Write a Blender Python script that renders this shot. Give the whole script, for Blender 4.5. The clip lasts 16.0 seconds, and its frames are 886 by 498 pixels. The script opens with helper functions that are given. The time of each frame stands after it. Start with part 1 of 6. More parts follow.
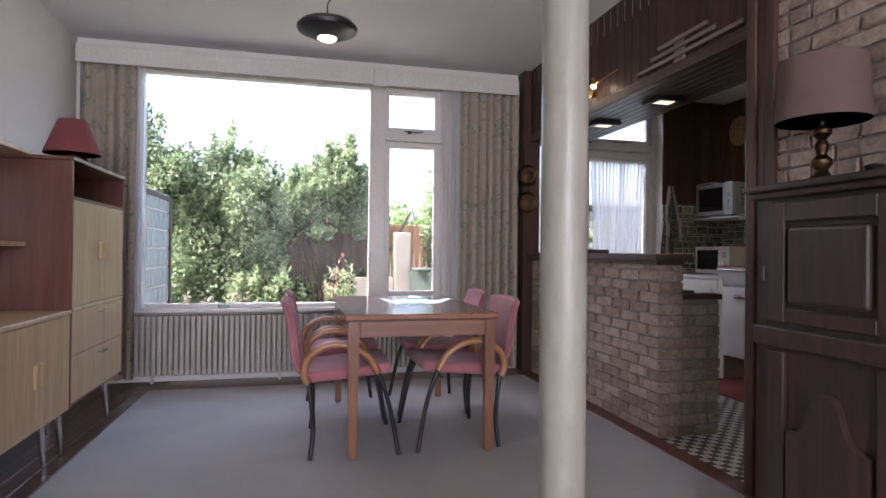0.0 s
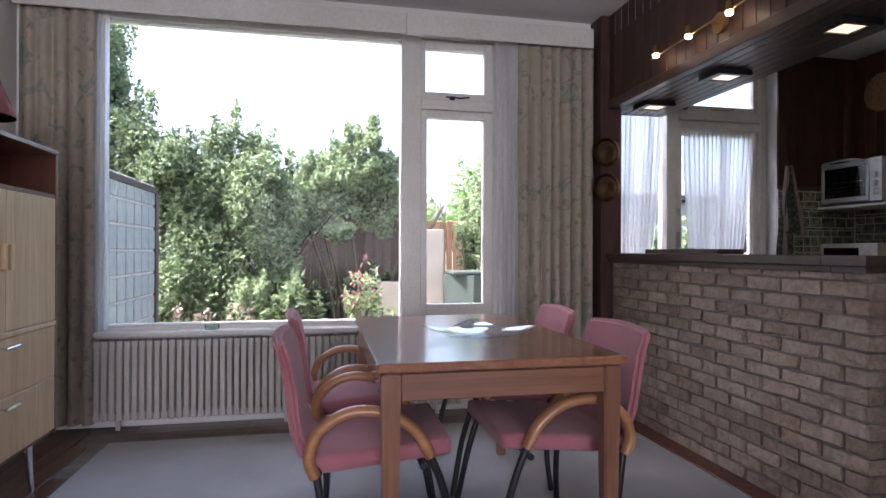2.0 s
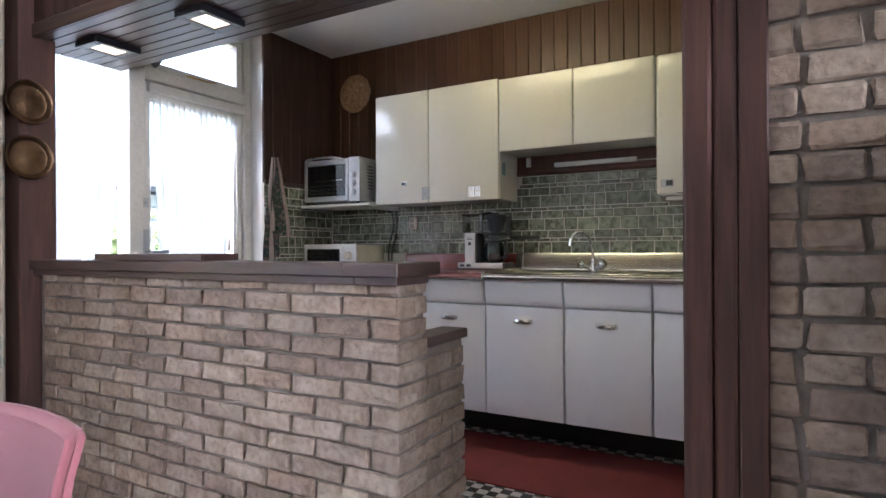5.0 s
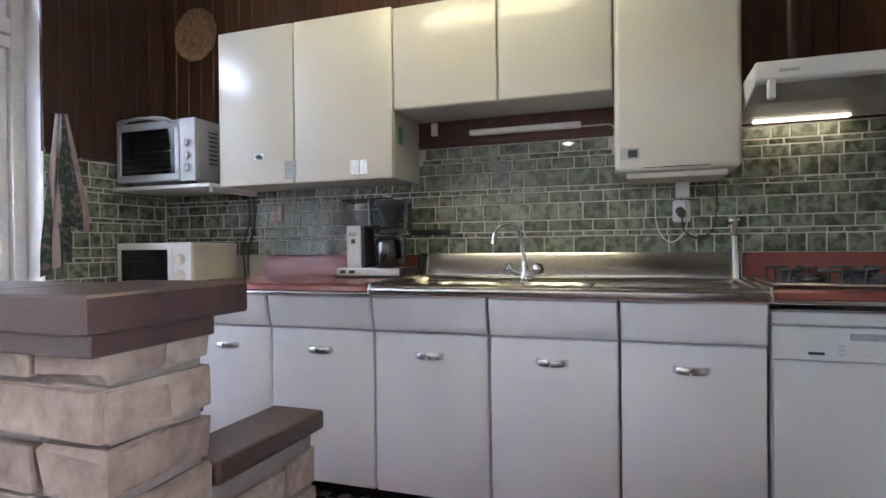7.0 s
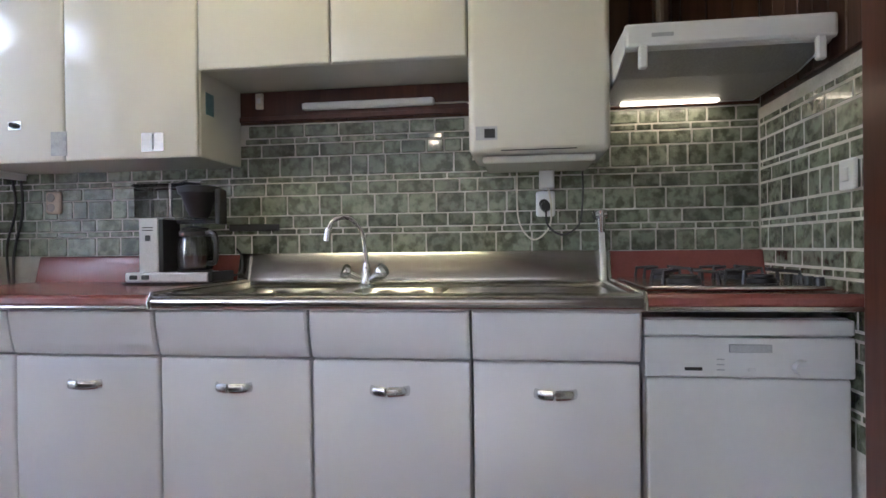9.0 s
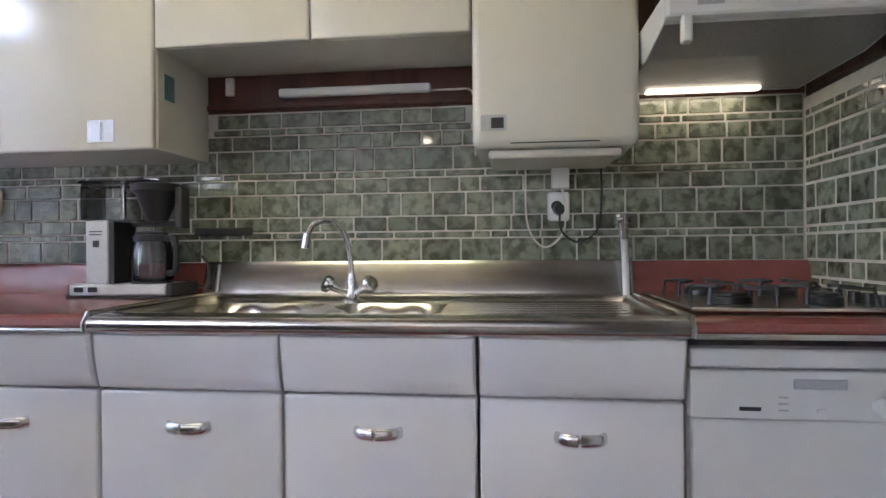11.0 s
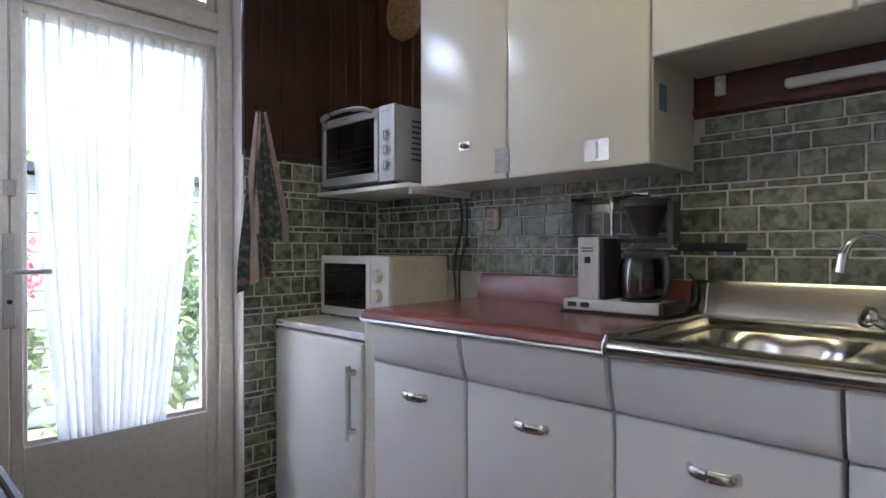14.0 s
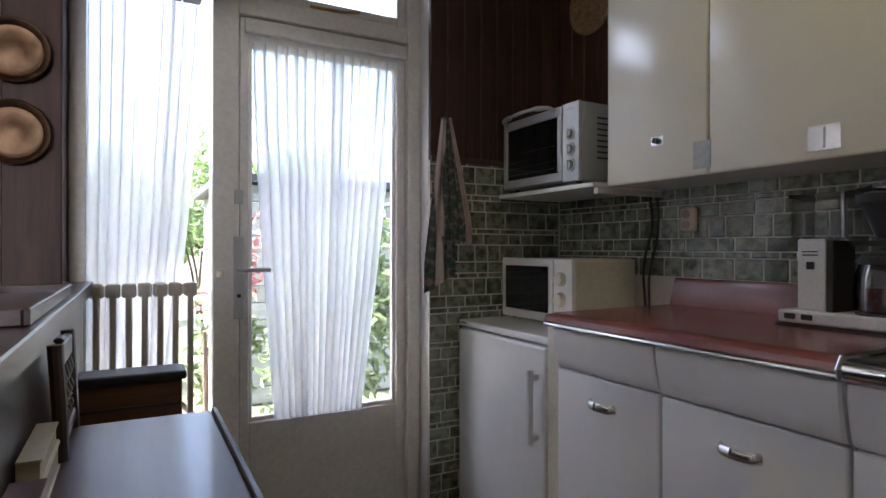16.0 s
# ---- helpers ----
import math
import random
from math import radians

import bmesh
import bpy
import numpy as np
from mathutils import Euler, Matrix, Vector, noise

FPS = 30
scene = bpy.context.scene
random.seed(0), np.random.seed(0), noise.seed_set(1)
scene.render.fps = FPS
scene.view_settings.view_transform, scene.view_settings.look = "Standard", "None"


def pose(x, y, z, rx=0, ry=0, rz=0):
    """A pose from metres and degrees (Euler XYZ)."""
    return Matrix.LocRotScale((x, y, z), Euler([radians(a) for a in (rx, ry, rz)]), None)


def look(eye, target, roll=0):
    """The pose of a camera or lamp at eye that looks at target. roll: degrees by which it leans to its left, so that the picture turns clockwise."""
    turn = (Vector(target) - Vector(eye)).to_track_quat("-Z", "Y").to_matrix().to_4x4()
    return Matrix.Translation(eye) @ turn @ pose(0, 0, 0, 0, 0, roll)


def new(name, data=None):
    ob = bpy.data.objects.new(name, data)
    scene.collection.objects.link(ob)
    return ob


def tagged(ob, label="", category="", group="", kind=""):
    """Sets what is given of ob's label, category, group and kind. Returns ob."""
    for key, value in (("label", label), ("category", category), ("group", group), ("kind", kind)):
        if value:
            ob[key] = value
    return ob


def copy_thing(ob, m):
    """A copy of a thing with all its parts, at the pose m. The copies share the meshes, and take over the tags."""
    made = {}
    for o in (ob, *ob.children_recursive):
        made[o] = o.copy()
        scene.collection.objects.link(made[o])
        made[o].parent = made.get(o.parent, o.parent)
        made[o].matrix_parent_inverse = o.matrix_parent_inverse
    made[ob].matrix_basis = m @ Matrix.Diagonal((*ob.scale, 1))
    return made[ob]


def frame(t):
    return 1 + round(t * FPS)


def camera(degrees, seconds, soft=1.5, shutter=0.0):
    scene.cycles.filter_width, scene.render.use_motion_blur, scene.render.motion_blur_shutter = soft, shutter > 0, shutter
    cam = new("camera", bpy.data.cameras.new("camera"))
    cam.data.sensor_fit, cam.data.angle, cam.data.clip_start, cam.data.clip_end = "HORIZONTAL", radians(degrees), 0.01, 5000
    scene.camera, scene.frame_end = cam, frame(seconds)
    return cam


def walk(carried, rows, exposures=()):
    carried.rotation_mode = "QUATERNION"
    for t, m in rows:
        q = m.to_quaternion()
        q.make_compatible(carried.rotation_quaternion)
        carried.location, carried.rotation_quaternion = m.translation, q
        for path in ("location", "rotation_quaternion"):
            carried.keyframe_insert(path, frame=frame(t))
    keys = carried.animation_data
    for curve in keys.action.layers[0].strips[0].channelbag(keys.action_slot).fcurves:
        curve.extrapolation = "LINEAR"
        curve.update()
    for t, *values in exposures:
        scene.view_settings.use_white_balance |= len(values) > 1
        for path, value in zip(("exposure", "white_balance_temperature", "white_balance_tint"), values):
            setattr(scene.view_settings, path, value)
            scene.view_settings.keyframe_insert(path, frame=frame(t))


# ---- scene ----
cam = camera(74.7, 16.0)
EXPOSURES = [(0.0, 3.42, 5950, 22), (1.5, 3.28, 5850, 21), (3.0, 3.22, 5800, 20), (4.0, 3.90, 5750, 17), (5.0, 4.62, 5650, 16), (7.5, 5.02, 5450, 17), (9.0, 5.08, 5450, 17), (11.5, 5.08, 5500, 18), (13.5, 4.84, 5400, 17), (14.5, 4.12, 5700, 17), (16.0, 3.78, 5850, 17)]
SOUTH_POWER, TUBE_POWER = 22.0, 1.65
PATH = [
    (0, (0.278, -0.099, 1.089), (0.748, 1.845, 1.102), 0.6),
    (0.5, (0.312, 0.245, 1.09), (0.725, 2.202, 1.101), 0.3),
    (1, (0.307, 0.583, 1.104), (0.691, 2.545, 1.112), 0.4),
    (1.5, (0.31, 0.885, 1.103), (0.697, 2.847, 1.106), 0.3),
    (2, (0.334, 1.14, 1.111), (0.737, 3.099, 1.117), 0.2),
    (2.5, (0.349, 1.321, 1.1), (0.895, 3.245, 1.113), 0.4),
    (3, (0.404, 1.487, 1.088), (1.226, 3.31, 1.102), 0.1),
    (3.5, (0.51, 1.65, 1.098), (1.621, 3.313, 1.112), -0.1),
    (4, (0.59, 1.784, 1.105), (1.982, 3.22, 1.116), -0.2),
    (4.5, (0.704, 1.903, 1.107), (2.324, 3.076, 1.119), -0.2),
    (5, (0.916, 2.0, 1.138), (2.659, 2.981, 1.138), -0.3),
    (5.2, (1.008, 2.039, 1.158), (2.774, 2.979, 1.147), -0.2),
    (7.3, (1.971, 2.409, 1.140), (3.869, 3.041, 1.137), -0.6),
    (7.5, (2.020, 2.407, 1.135), (3.927, 3.009, 1.137), -0.5),
    (8, (2.12, 2.394, 1.106), (4.059, 2.884, 1.127), -0.4),
    (8.5, (2.232, 2.369, 1.111), (4.197, 2.74, 1.125), -0.5),
    (9, (2.33, 2.356, 1.127), (4.311, 2.629, 1.12), -0.7),
    (9.2, (2.361, 2.357, 1.117), (4.347, 2.592, 1.118), -0.6),
    (11.3, (2.62, 2.445, 1.161), (4.605, 2.687, 1.159), -0.4),
    (11.5, (2.631, 2.468, 1.171), (4.607, 2.777, 1.16), -0.4),
    (12, (2.652, 2.518, 1.184), (4.585, 3.032, 1.174), -0.4),
    (12.5, (2.652, 2.576, 1.187), (4.51, 3.314, 1.181), -0.3),
    (13, (2.646, 2.634, 1.19), (4.39, 3.613, 1.184), -0.2),
    (13.5, (2.629, 2.678, 1.204), (4.221, 3.889, 1.2), -0.1),
    (14, (2.616, 2.718, 1.209), (4.04, 4.122, 1.204), -0.1),
    (14.5, (2.604, 2.75, 1.213), (3.864, 4.303, 1.21), 0.0),
    (15, (2.606, 2.764, 1.219), (3.727, 4.421, 1.214), 0.0),
    (15.5, (2.609, 2.767, 1.216), (3.626, 4.49, 1.212), 0.0),
    (16, (2.616, 2.759, 1.213), (3.56, 4.522, 1.212), 0.1),
]
walk(cam, [(t, look(eye, target, roll)) for t, eye, target, roll in PATH], EXPOSURES)

# ---- world and sun ----
world = bpy.data.worlds.new("world")
scene.world = world
world.use_nodes = True
wn = world.node_tree.nodes
sky = wn.new("ShaderNodeTexSky")
sky.sky_type, sky.sun_disc = "NISHITA", False
sky.sun_elevation, sky.sun_rotation = radians(53), radians(-88)
sky.air_density, sky.dust_density, sky.ozone_density = 1.0, 8.0, 0.6
world.node_tree.links.new(sky.outputs[0], wn["Background"].inputs[0])
wn["Background"].inputs[1].default_value = 0.15
sun = new("sun", bpy.data.lights.new("sun", "SUN"))
sun.data.energy, sun.data.angle, sun.data.color = 3.0, radians(0.6), (1.0, 0.95, 0.86)
sun.matrix_world = look((-6, 0.2, 8), (0, 0, 0))
# fill daylight from an assumed, unseen street window behind the room
south = new("south_fill_light", bpy.data.lights.new("south_fill_light", "AREA"))
south.data.shape, south.data.size, south.data.size_y, south.data.energy, south.data.color = "RECTANGLE", 3.3, 1.9, SOUTH_POWER, (1.0, 0.97, 0.95)
south.matrix_world = look((0.3, -5.05, 1.6), (0.3, 0.0, 1.6))


# ---- materials ----
def material(name, rough=0.5, metal=0.0, **kw):
    m = bpy.data.materials.new(name)
    m.use_nodes = True
    b = m.node_tree.nodes["Principled BSDF"]
    b.inputs["Roughness"].default_value, b.inputs["Metallic"].default_value = rough, metal
    for k, v in kw.items():
        b.inputs[k.replace("_", " ")].default_value = v
    return m


def node(m, kind, **kw):
    n = m.node_tree.nodes.new(kind)
    for k, v in kw.items():
        n.inputs[k.replace("_", " ")].default_value = v
    return n


def link(m, a, b):
    m.node_tree.links.new(a, b)


def coords(m, scale=(1, 1, 1), rot=(0, 0, 0)):
    tc, mp = node(m, "ShaderNodeTexCoord"), node(m, "ShaderNodeMapping")
    mp.inputs["Scale"].default_value, mp.inputs["Rotation"].default_value = scale, rot
    link(m, tc.outputs["Object"], mp.inputs["Vector"])
    return mp.outputs[0]


def ramp(m, fac, stops):
    r = node(m, "ShaderNodeValToRGB")
    el = r.color_ramp.elements
    while len(el) < len(stops):
        el.new(0.5)
    for e, (p, c) in zip(el, stops):
        e.position, e.color = p, (*c, 1)
    link(m, fac, r.inputs[0])
    return r.outputs[0]


def mix(m, fac, a, b, kind="MIX"):
    n = node(m, "ShaderNodeMix")
    n.data_type, n.blend_type = "RGBA", kind
    for s, v in ((n.inputs[0], fac), (n.inputs[6], a), (n.inputs[7], b)):
        if isinstance(v, (int, float)):
            s.default_value = v
        elif isinstance(v, tuple):
            s.default_value = (*v, 1)
        else:
            link(m, v, s)
    return n.outputs[2]


def bump(m, height, strength, distance=0.01):
    n = node(m, "ShaderNodeBump", Strength=strength, Distance=distance)
    link(m, height, n.inputs["Height"])
    link(m, n.outputs[0], m.node_tree.nodes["Principled BSDF"].inputs["Normal"])


def base(m, col):
    link(m, col, m.node_tree.nodes["Principled BSDF"].inputs["Base Color"])


def noisy(name, c1, c2, scale=8.0, rough=0.5, metal=0.0, fine=120.0, relief=0.1, stretch=(1, 1, 1), depth=0.004, grain=0.84, **kw):
    """Two colours blended by coarse noise, grain from fine noise."""
    m = material(name, rough, metal, **kw)
    v = coords(m, stretch)
    n1, n2 = node(m, "ShaderNodeTexNoise", Scale=scale, Detail=5.0), node(m, "ShaderNodeTexNoise", Scale=fine, Detail=3.0)
    link(m, v, n1.inputs["Vector"]), link(m, v, n2.inputs["Vector"])
    col = ramp(m, n1.outputs[0], [(0.3, c1), (0.7, c2)])
    g = ramp(m, n2.outputs[0], [(0.25, (grain,) * 3), (0.75, (1.0, 1.0, 1.0))])
    base(m, mix(m, 1.0, col, g, "MULTIPLY"))
    bump(m, n2.outputs[0], relief, depth)
    return m


def wood(name, c1, c2, axis=2, rough=0.4, scale=1.0, vary=0.0, relief=0.08, coat=0.0, shine=0.5):
    """Long grain along the given axis, with pores and slow colour drift."""
    m = material(name, rough, **{"Coat_Weight": coat, "Coat_Roughness": 0.1, "Specular_IOR_Level": shine})
    st = [14.0 * scale] * 3
    st[axis] = 0.9 * scale
    v = coords(m, tuple(st))
    n1, n2 = node(m, "ShaderNodeTexNoise", Scale=1.6, Detail=6.0, Distortion=0.8), node(m, "ShaderNodeTexNoise", Scale=9.0, Detail=4.0)
    link(m, v, n1.inputs["Vector"]), link(m, v, n2.inputs["Vector"])
    col = ramp(m, n1.outputs[0], [(0.28, c1), (0.5, tuple((a + b) / 2 for a, b in zip(c1, c2))), (0.72, c2)])
    g = ramp(m, n2.outputs[0], [(0.3, (0.75, 0.75, 0.75)), (0.6, (1, 1, 1))])
    col = mix(m, 0.7, col, g, "MULTIPLY")
    if vary:
        oi = node(m, "ShaderNodeObjectInfo")
        r = ramp(m, oi.outputs["Random"], [(0.0, (1 - vary,) * 3), (1.0, (1.0, 1.0, 1.0))])
        col = mix(m, 1.0, col, r, "MULTIPLY")
    base(m, col)
    bump(m, n2.outputs[0], relief, 0.002)
    return m


def varied(name, stops, rough=0.8, scale=30.0, relief=0.5, depth=0.006, stain=(0.6, 0.6, 0.6), blotch=False, **kw):
    """A colour of its own for each object out of a ramp, with grain, pits and stains."""
    m = material(name, rough, **kw)
    v = coords(m)
    oi = node(m, "ShaderNodeObjectInfo")
    add = node(m, "ShaderNodeVectorMath")
    link(m, v, add.inputs[0])
    cb = node(m, "ShaderNodeCombineXYZ")
    sc = node(m, "ShaderNodeMath")
    sc.operation = "MULTIPLY"
    sc.inputs[1].default_value = 37.0
    link(m, oi.outputs["Random"], sc.inputs[0])
    link(m, sc.outputs[0], cb.inputs[0]), link(m, sc.outputs[0], cb.inputs[1])
    link(m, cb.outputs[0], add.inputs[1])
    n1, n2 = node(m, "ShaderNodeTexNoise", Scale=scale, Detail=6.0), node(m, "ShaderNodeTexNoise", Scale=scale * (0.7 if blotch else 0.25), Detail=7.0 if blotch else 3.0)
    link(m, add.outputs[0], n1.inputs["Vector"]), link(m, add.outputs[0], n2.inputs["Vector"])
    col = ramp(m, oi.outputs["Random"], stops)
    col = mix(m, 0.8, col, ramp(m, n2.outputs[0], [(0.40, stain), (0.56, (1, 1, 1))] if blotch else [(0.35, stain), (0.62, (1, 1, 1))]), "MULTIPLY")
    col = mix(m, 0.6, col, ramp(m, n1.outputs[0], [(0.3, (0.6, 0.6, 0.6)), (0.6, (1.05, 1.05, 1.05))]), "MULTIPLY")
    base(m, col)
    bump(m, n1.outputs[0], relief, depth)
    return m


PAINT_WALL = noisy("plaster_paint", (0.74, 0.72, 0.69), (0.78, 0.76, 0.73), 3, 0.8, fine=260, relief=0.12)
PAINT_CEIL = noisy("ceiling_paint", (0.76, 0.75, 0.74), (0.80, 0.79, 0.78), 2, 0.85, fine=200, relief=0.1)
FRAME = noisy("cream_gloss_paint", (0.66, 0.64, 0.60), (0.72, 0.70, 0.66), 5, 0.32, fine=60, relief=0.03)
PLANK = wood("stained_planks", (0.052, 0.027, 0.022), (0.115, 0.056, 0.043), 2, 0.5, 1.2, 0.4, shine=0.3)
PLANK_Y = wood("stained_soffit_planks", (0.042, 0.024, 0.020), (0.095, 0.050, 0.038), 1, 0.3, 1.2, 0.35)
DARKWOOD = wood("dark_stained_wood", (0.036, 0.021, 0.018), (0.075, 0.042, 0.034), 2, 0.36, 1.0, 0.0, coat=0.12)
DARKTOP = wood("dark_bar_top", (0.050, 0.027, 0.024), (0.088, 0.047, 0.041), 1, 0.34, 1.0, 0.0, coat=0.3)
REDWOOD = wood("red_brown_wood", (0.075, 0.022, 0.014), (0.14, 0.044, 0.026), 2, 0.38, 1.0, 0.3)
# plank wood warmed and lightened: the ceiling tube's glow is in the colour
LITPLANK = wood("lamplit_planks", (0.085, 0.036, 0.020), (0.150, 0.066, 0.036), 2, 0.4, 1.0, 0.35)
BRICK = varied("sand_brick", [(0.0, (0.27, 0.205, 0.158)), (0.25, (0.34, 0.27, 0.215)), (0.55, (0.43, 0.35, 0.28)), (0.8, (0.37, 0.28, 0.215)), (1.0, (0.29, 0.225, 0.18))], 0.88, 42, 0.9, 0.009, (0.74, 0.69, 0.66))
MORTAR = noisy("grey_mortar", (0.19, 0.170, 0.150), (0.28, 0.250, 0.220), 12, 0.95, fine=160, relief=0.5)
CARPET = noisy("grey_carpet", (0.38, 0.37, 0.36), (0.45, 0.435, 0.42), 2.0, 0.95, fine=420, relief=0.8, depth=0.006)
PARQUET = wood("dark_floor_boards", (0.085, 0.042, 0.026), (0.18, 0.095, 0.056), 1, 0.3, 1.0, 0.35, coat=0.25)
LINO = noisy("red_linoleum", (0.20, 0.035, 0.028), (0.27, 0.052, 0.040), 4, 0.42, fine=90, relief=0.04)
OAK = wood("pale_oak_veneer", (0.46, 0.32, 0.17), (0.60, 0.44, 0.26), 2, 0.35, 0.9)
TEAK = wood("red_mahogany", (0.095, 0.036, 0.024), (0.155, 0.060, 0.040), 2, 0.3, 0.9, coat=0.2)
CHERRY = wood("cherry_table", (0.235, 0.092, 0.050), (0.33, 0.150, 0.085), 1, 0.24, 0.8, coat=0.35, relief=0.004, shine=0.35)
CHERRY_X = wood("cherry_rail", (0.205, 0.088, 0.05), (0.29, 0.135, 0.078), 0, 0.3, 0.8, coat=0.3)
CHERRY_V = wood("cherry_leg", (0.195, 0.088, 0.05), (0.28, 0.135, 0.078), 2, 0.3, 0.8, coat=0.3)
BENT = wood("bent_beech", (0.34, 0.15, 0.065), (0.46, 0.225, 0.105), 0, 0.3, 0.8, coat=0.3)
PINK = noisy("pink_wool_cloth", (0.38, 0.130, 0.155), (0.44, 0.165, 0.195), 6, 0.9, fine=700, relief=0.5, Sheen_Weight=0.3)
BLACKMETAL = noisy("black_lacquer", (0.010, 0.011, 0.014), (0.02, 0.02, 0.024), 9, 0.35, fine=50, relief=0.03)
BLACK = noisy("black_plastic", (0.020, 0.020, 0.021), (0.032, 0.032, 0.033), 9, 0.35, fine=150, relief=0.04)
RAD = noisy("radiator_enamel", (0.50, 0.47, 0.425), (0.55, 0.52, 0.475), 6, 0.38, fine=60, relief=0.04)
ENAMEL = noisy("cream_enamel", (0.63, 0.61, 0.535), (0.65, 0.63, 0.555), 2.5, 0.24, fine=14, relief=0.008, grain=0.985, Coat_Weight=0.22, Coat_Roughness=0.16)
ENAMEL_W = noisy("white_enamel", (0.74, 0.725, 0.725), (0.77, 0.755, 0.755), 2.5, 0.28, fine=14, relief=0.008, grain=0.985, Coat_Weight=0.2, Coat_Roughness=0.15)
WHITEGOODS = noisy("white_appliance", (0.70, 0.70, 0.69), (0.75, 0.75, 0.74), 3, 0.3, fine=40, relief=0.015, grain=0.98)
CREAMPLASTIC = noisy("cream_plastic", (0.68, 0.64, 0.53), (0.72, 0.68, 0.57), 5, 0.4, fine=80, relief=0.02)
BEIGEPLASTIC = noisy("beige_plastic", (0.52, 0.43, 0.33), (0.56, 0.47, 0.36), 5, 0.4, fine=80, relief=0.02)
REDTOP = noisy("red_worktop", (0.205, 0.066, 0.058), (0.255, 0.086, 0.075), 5, 0.24, fine=160, relief=0.03)
STEEL = noisy("brushed_steel", (0.52, 0.51, 0.49), (0.57, 0.56, 0.54), 1.5, 0.22, 1.0, fine=90, relief=0.003, stretch=(1, 0.1, 1), grain=0.98)
CHROME = noisy("chrome", (0.72, 0.72, 0.73), (0.80, 0.80, 0.81), 4, 0.08, 1.0, fine=30, relief=0.01)
PULL = noisy("satin_chrome", (0.70, 0.70, 0.71), (0.78, 0.78, 0.79), 6, 0.26, 1.0, fine=60, relief=0.03)
ALU = noisy("silver_paint", (0.44, 0.45, 0.46), (0.50, 0.51, 0.52), 5, 0.36, 0.45, fine=180, relief=0.03)
TILE = varied("green_glazed_tile", [(0.0, (0.140, 0.155, 0.112)), (0.3, (0.225, 0.250, 0.182)), (0.7, (0.285, 0.315, 0.230)), (1.0, (0.165, 0.178, 0.132))], 0.12, 42, 0.8, 0.007, (0.27, 0.28, 0.235), True, Coat_Weight=0.6, Coat_Roughness=0.05)
GROUT = noisy("pale_grout", (0.52, 0.50, 0.43), (0.63, 0.61, 0.54), 20, 0.9, fine=160, relief=0.3)
WHITETILE = noisy("white_floor_tile", (0.60, 0.57, 0.52), (0.68, 0.65, 0.60), 15, 0.35, fine=90, relief=0.03)
BLACKTILE = noisy("black_floor_tile", (0.018, 0.017, 0.017), (0.034, 0.032, 0.031), 15, 0.32, fine=90, relief=0.03)
BRASS = noisy("aged_brass", (0.42, 0.25, 0.10), (0.55, 0.35, 0.15), 14, 0.3, 1.0, fine=60, relief=0.1)
COPPER = noisy("aged_bronze", (0.07, 0.042, 0.026), (0.15, 0.095, 0.055), 12, 0.42, 1.0, fine=50, relief=0.15)
SHADE_RED = noisy("dusty_red_shade", (0.20, 0.052, 0.057), (0.25, 0.068, 0.071), 4, 0.85, fine=500, relief=0.3)
SHADE_TAN = noisy("tan_shade", (0.125, 0.080, 0.066), (0.155, 0.102, 0.084), 4, 0.85, fine=500, relief=0.3)
REDGLAZE = noisy("red_glaze", (0.16, 0.022, 0.020), (0.21, 0.035, 0.030), 6, 0.12, fine=60, relief=0.02, Coat_Weight=0.5)
COLUMN = noisy("cream_column_paint", (0.26, 0.245, 0.205), (0.33, 0.31, 0.262), 10, 0.36, fine=38, relief=0.5, stretch=(1, 1, 0.5), depth=0.004)


def emitter(name, colour, strength):
    m = material(name, 0.5)
    b = m.node_tree.nodes["Principled BSDF"]
    b.inputs["Base Color"].default_value = (0.8, 0.8, 0.8, 1)
    b.inputs["Emission Color"].default_value, b.inputs["Emission Strength"].default_value = (*colour, 1), strength
    return m


def glass(name, tint=(1, 1, 1), rough=0.0, thin=True, ior=1.4):
    m = bpy.data.materials.new(name)
    m.use_nodes = True
    nt = m.node_tree
    nt.nodes.remove(nt.nodes["Principled BSDF"])
    if thin:
        tr, gl, fr, mx = nt.nodes.new("ShaderNodeBsdfTransparent"), nt.nodes.new("ShaderNodeBsdfGlossy"), nt.nodes.new("ShaderNodeFresnel"), nt.nodes.new("ShaderNodeMixShader")
        tr.inputs[0].default_value = (*tint, 1)
        gl.inputs["Roughness"].default_value = rough
        fr.inputs["IOR"].default_value = ior
        link(m, fr.outputs[0], mx.inputs[0]), link(m, tr.outputs[0], mx.inputs[1]), link(m, gl.outputs[0], mx.inputs[2])
        out = mx.outputs[0]
    else:
        g = nt.nodes.new("ShaderNodeBsdfGlass")
        g.inputs["Color"].default_value, g.inputs["Roughness"].default_value = (*tint, 1), rough
        out = g.outputs[0]
    link(m, out, nt.nodes["Material Output"].inputs[0])
    return m


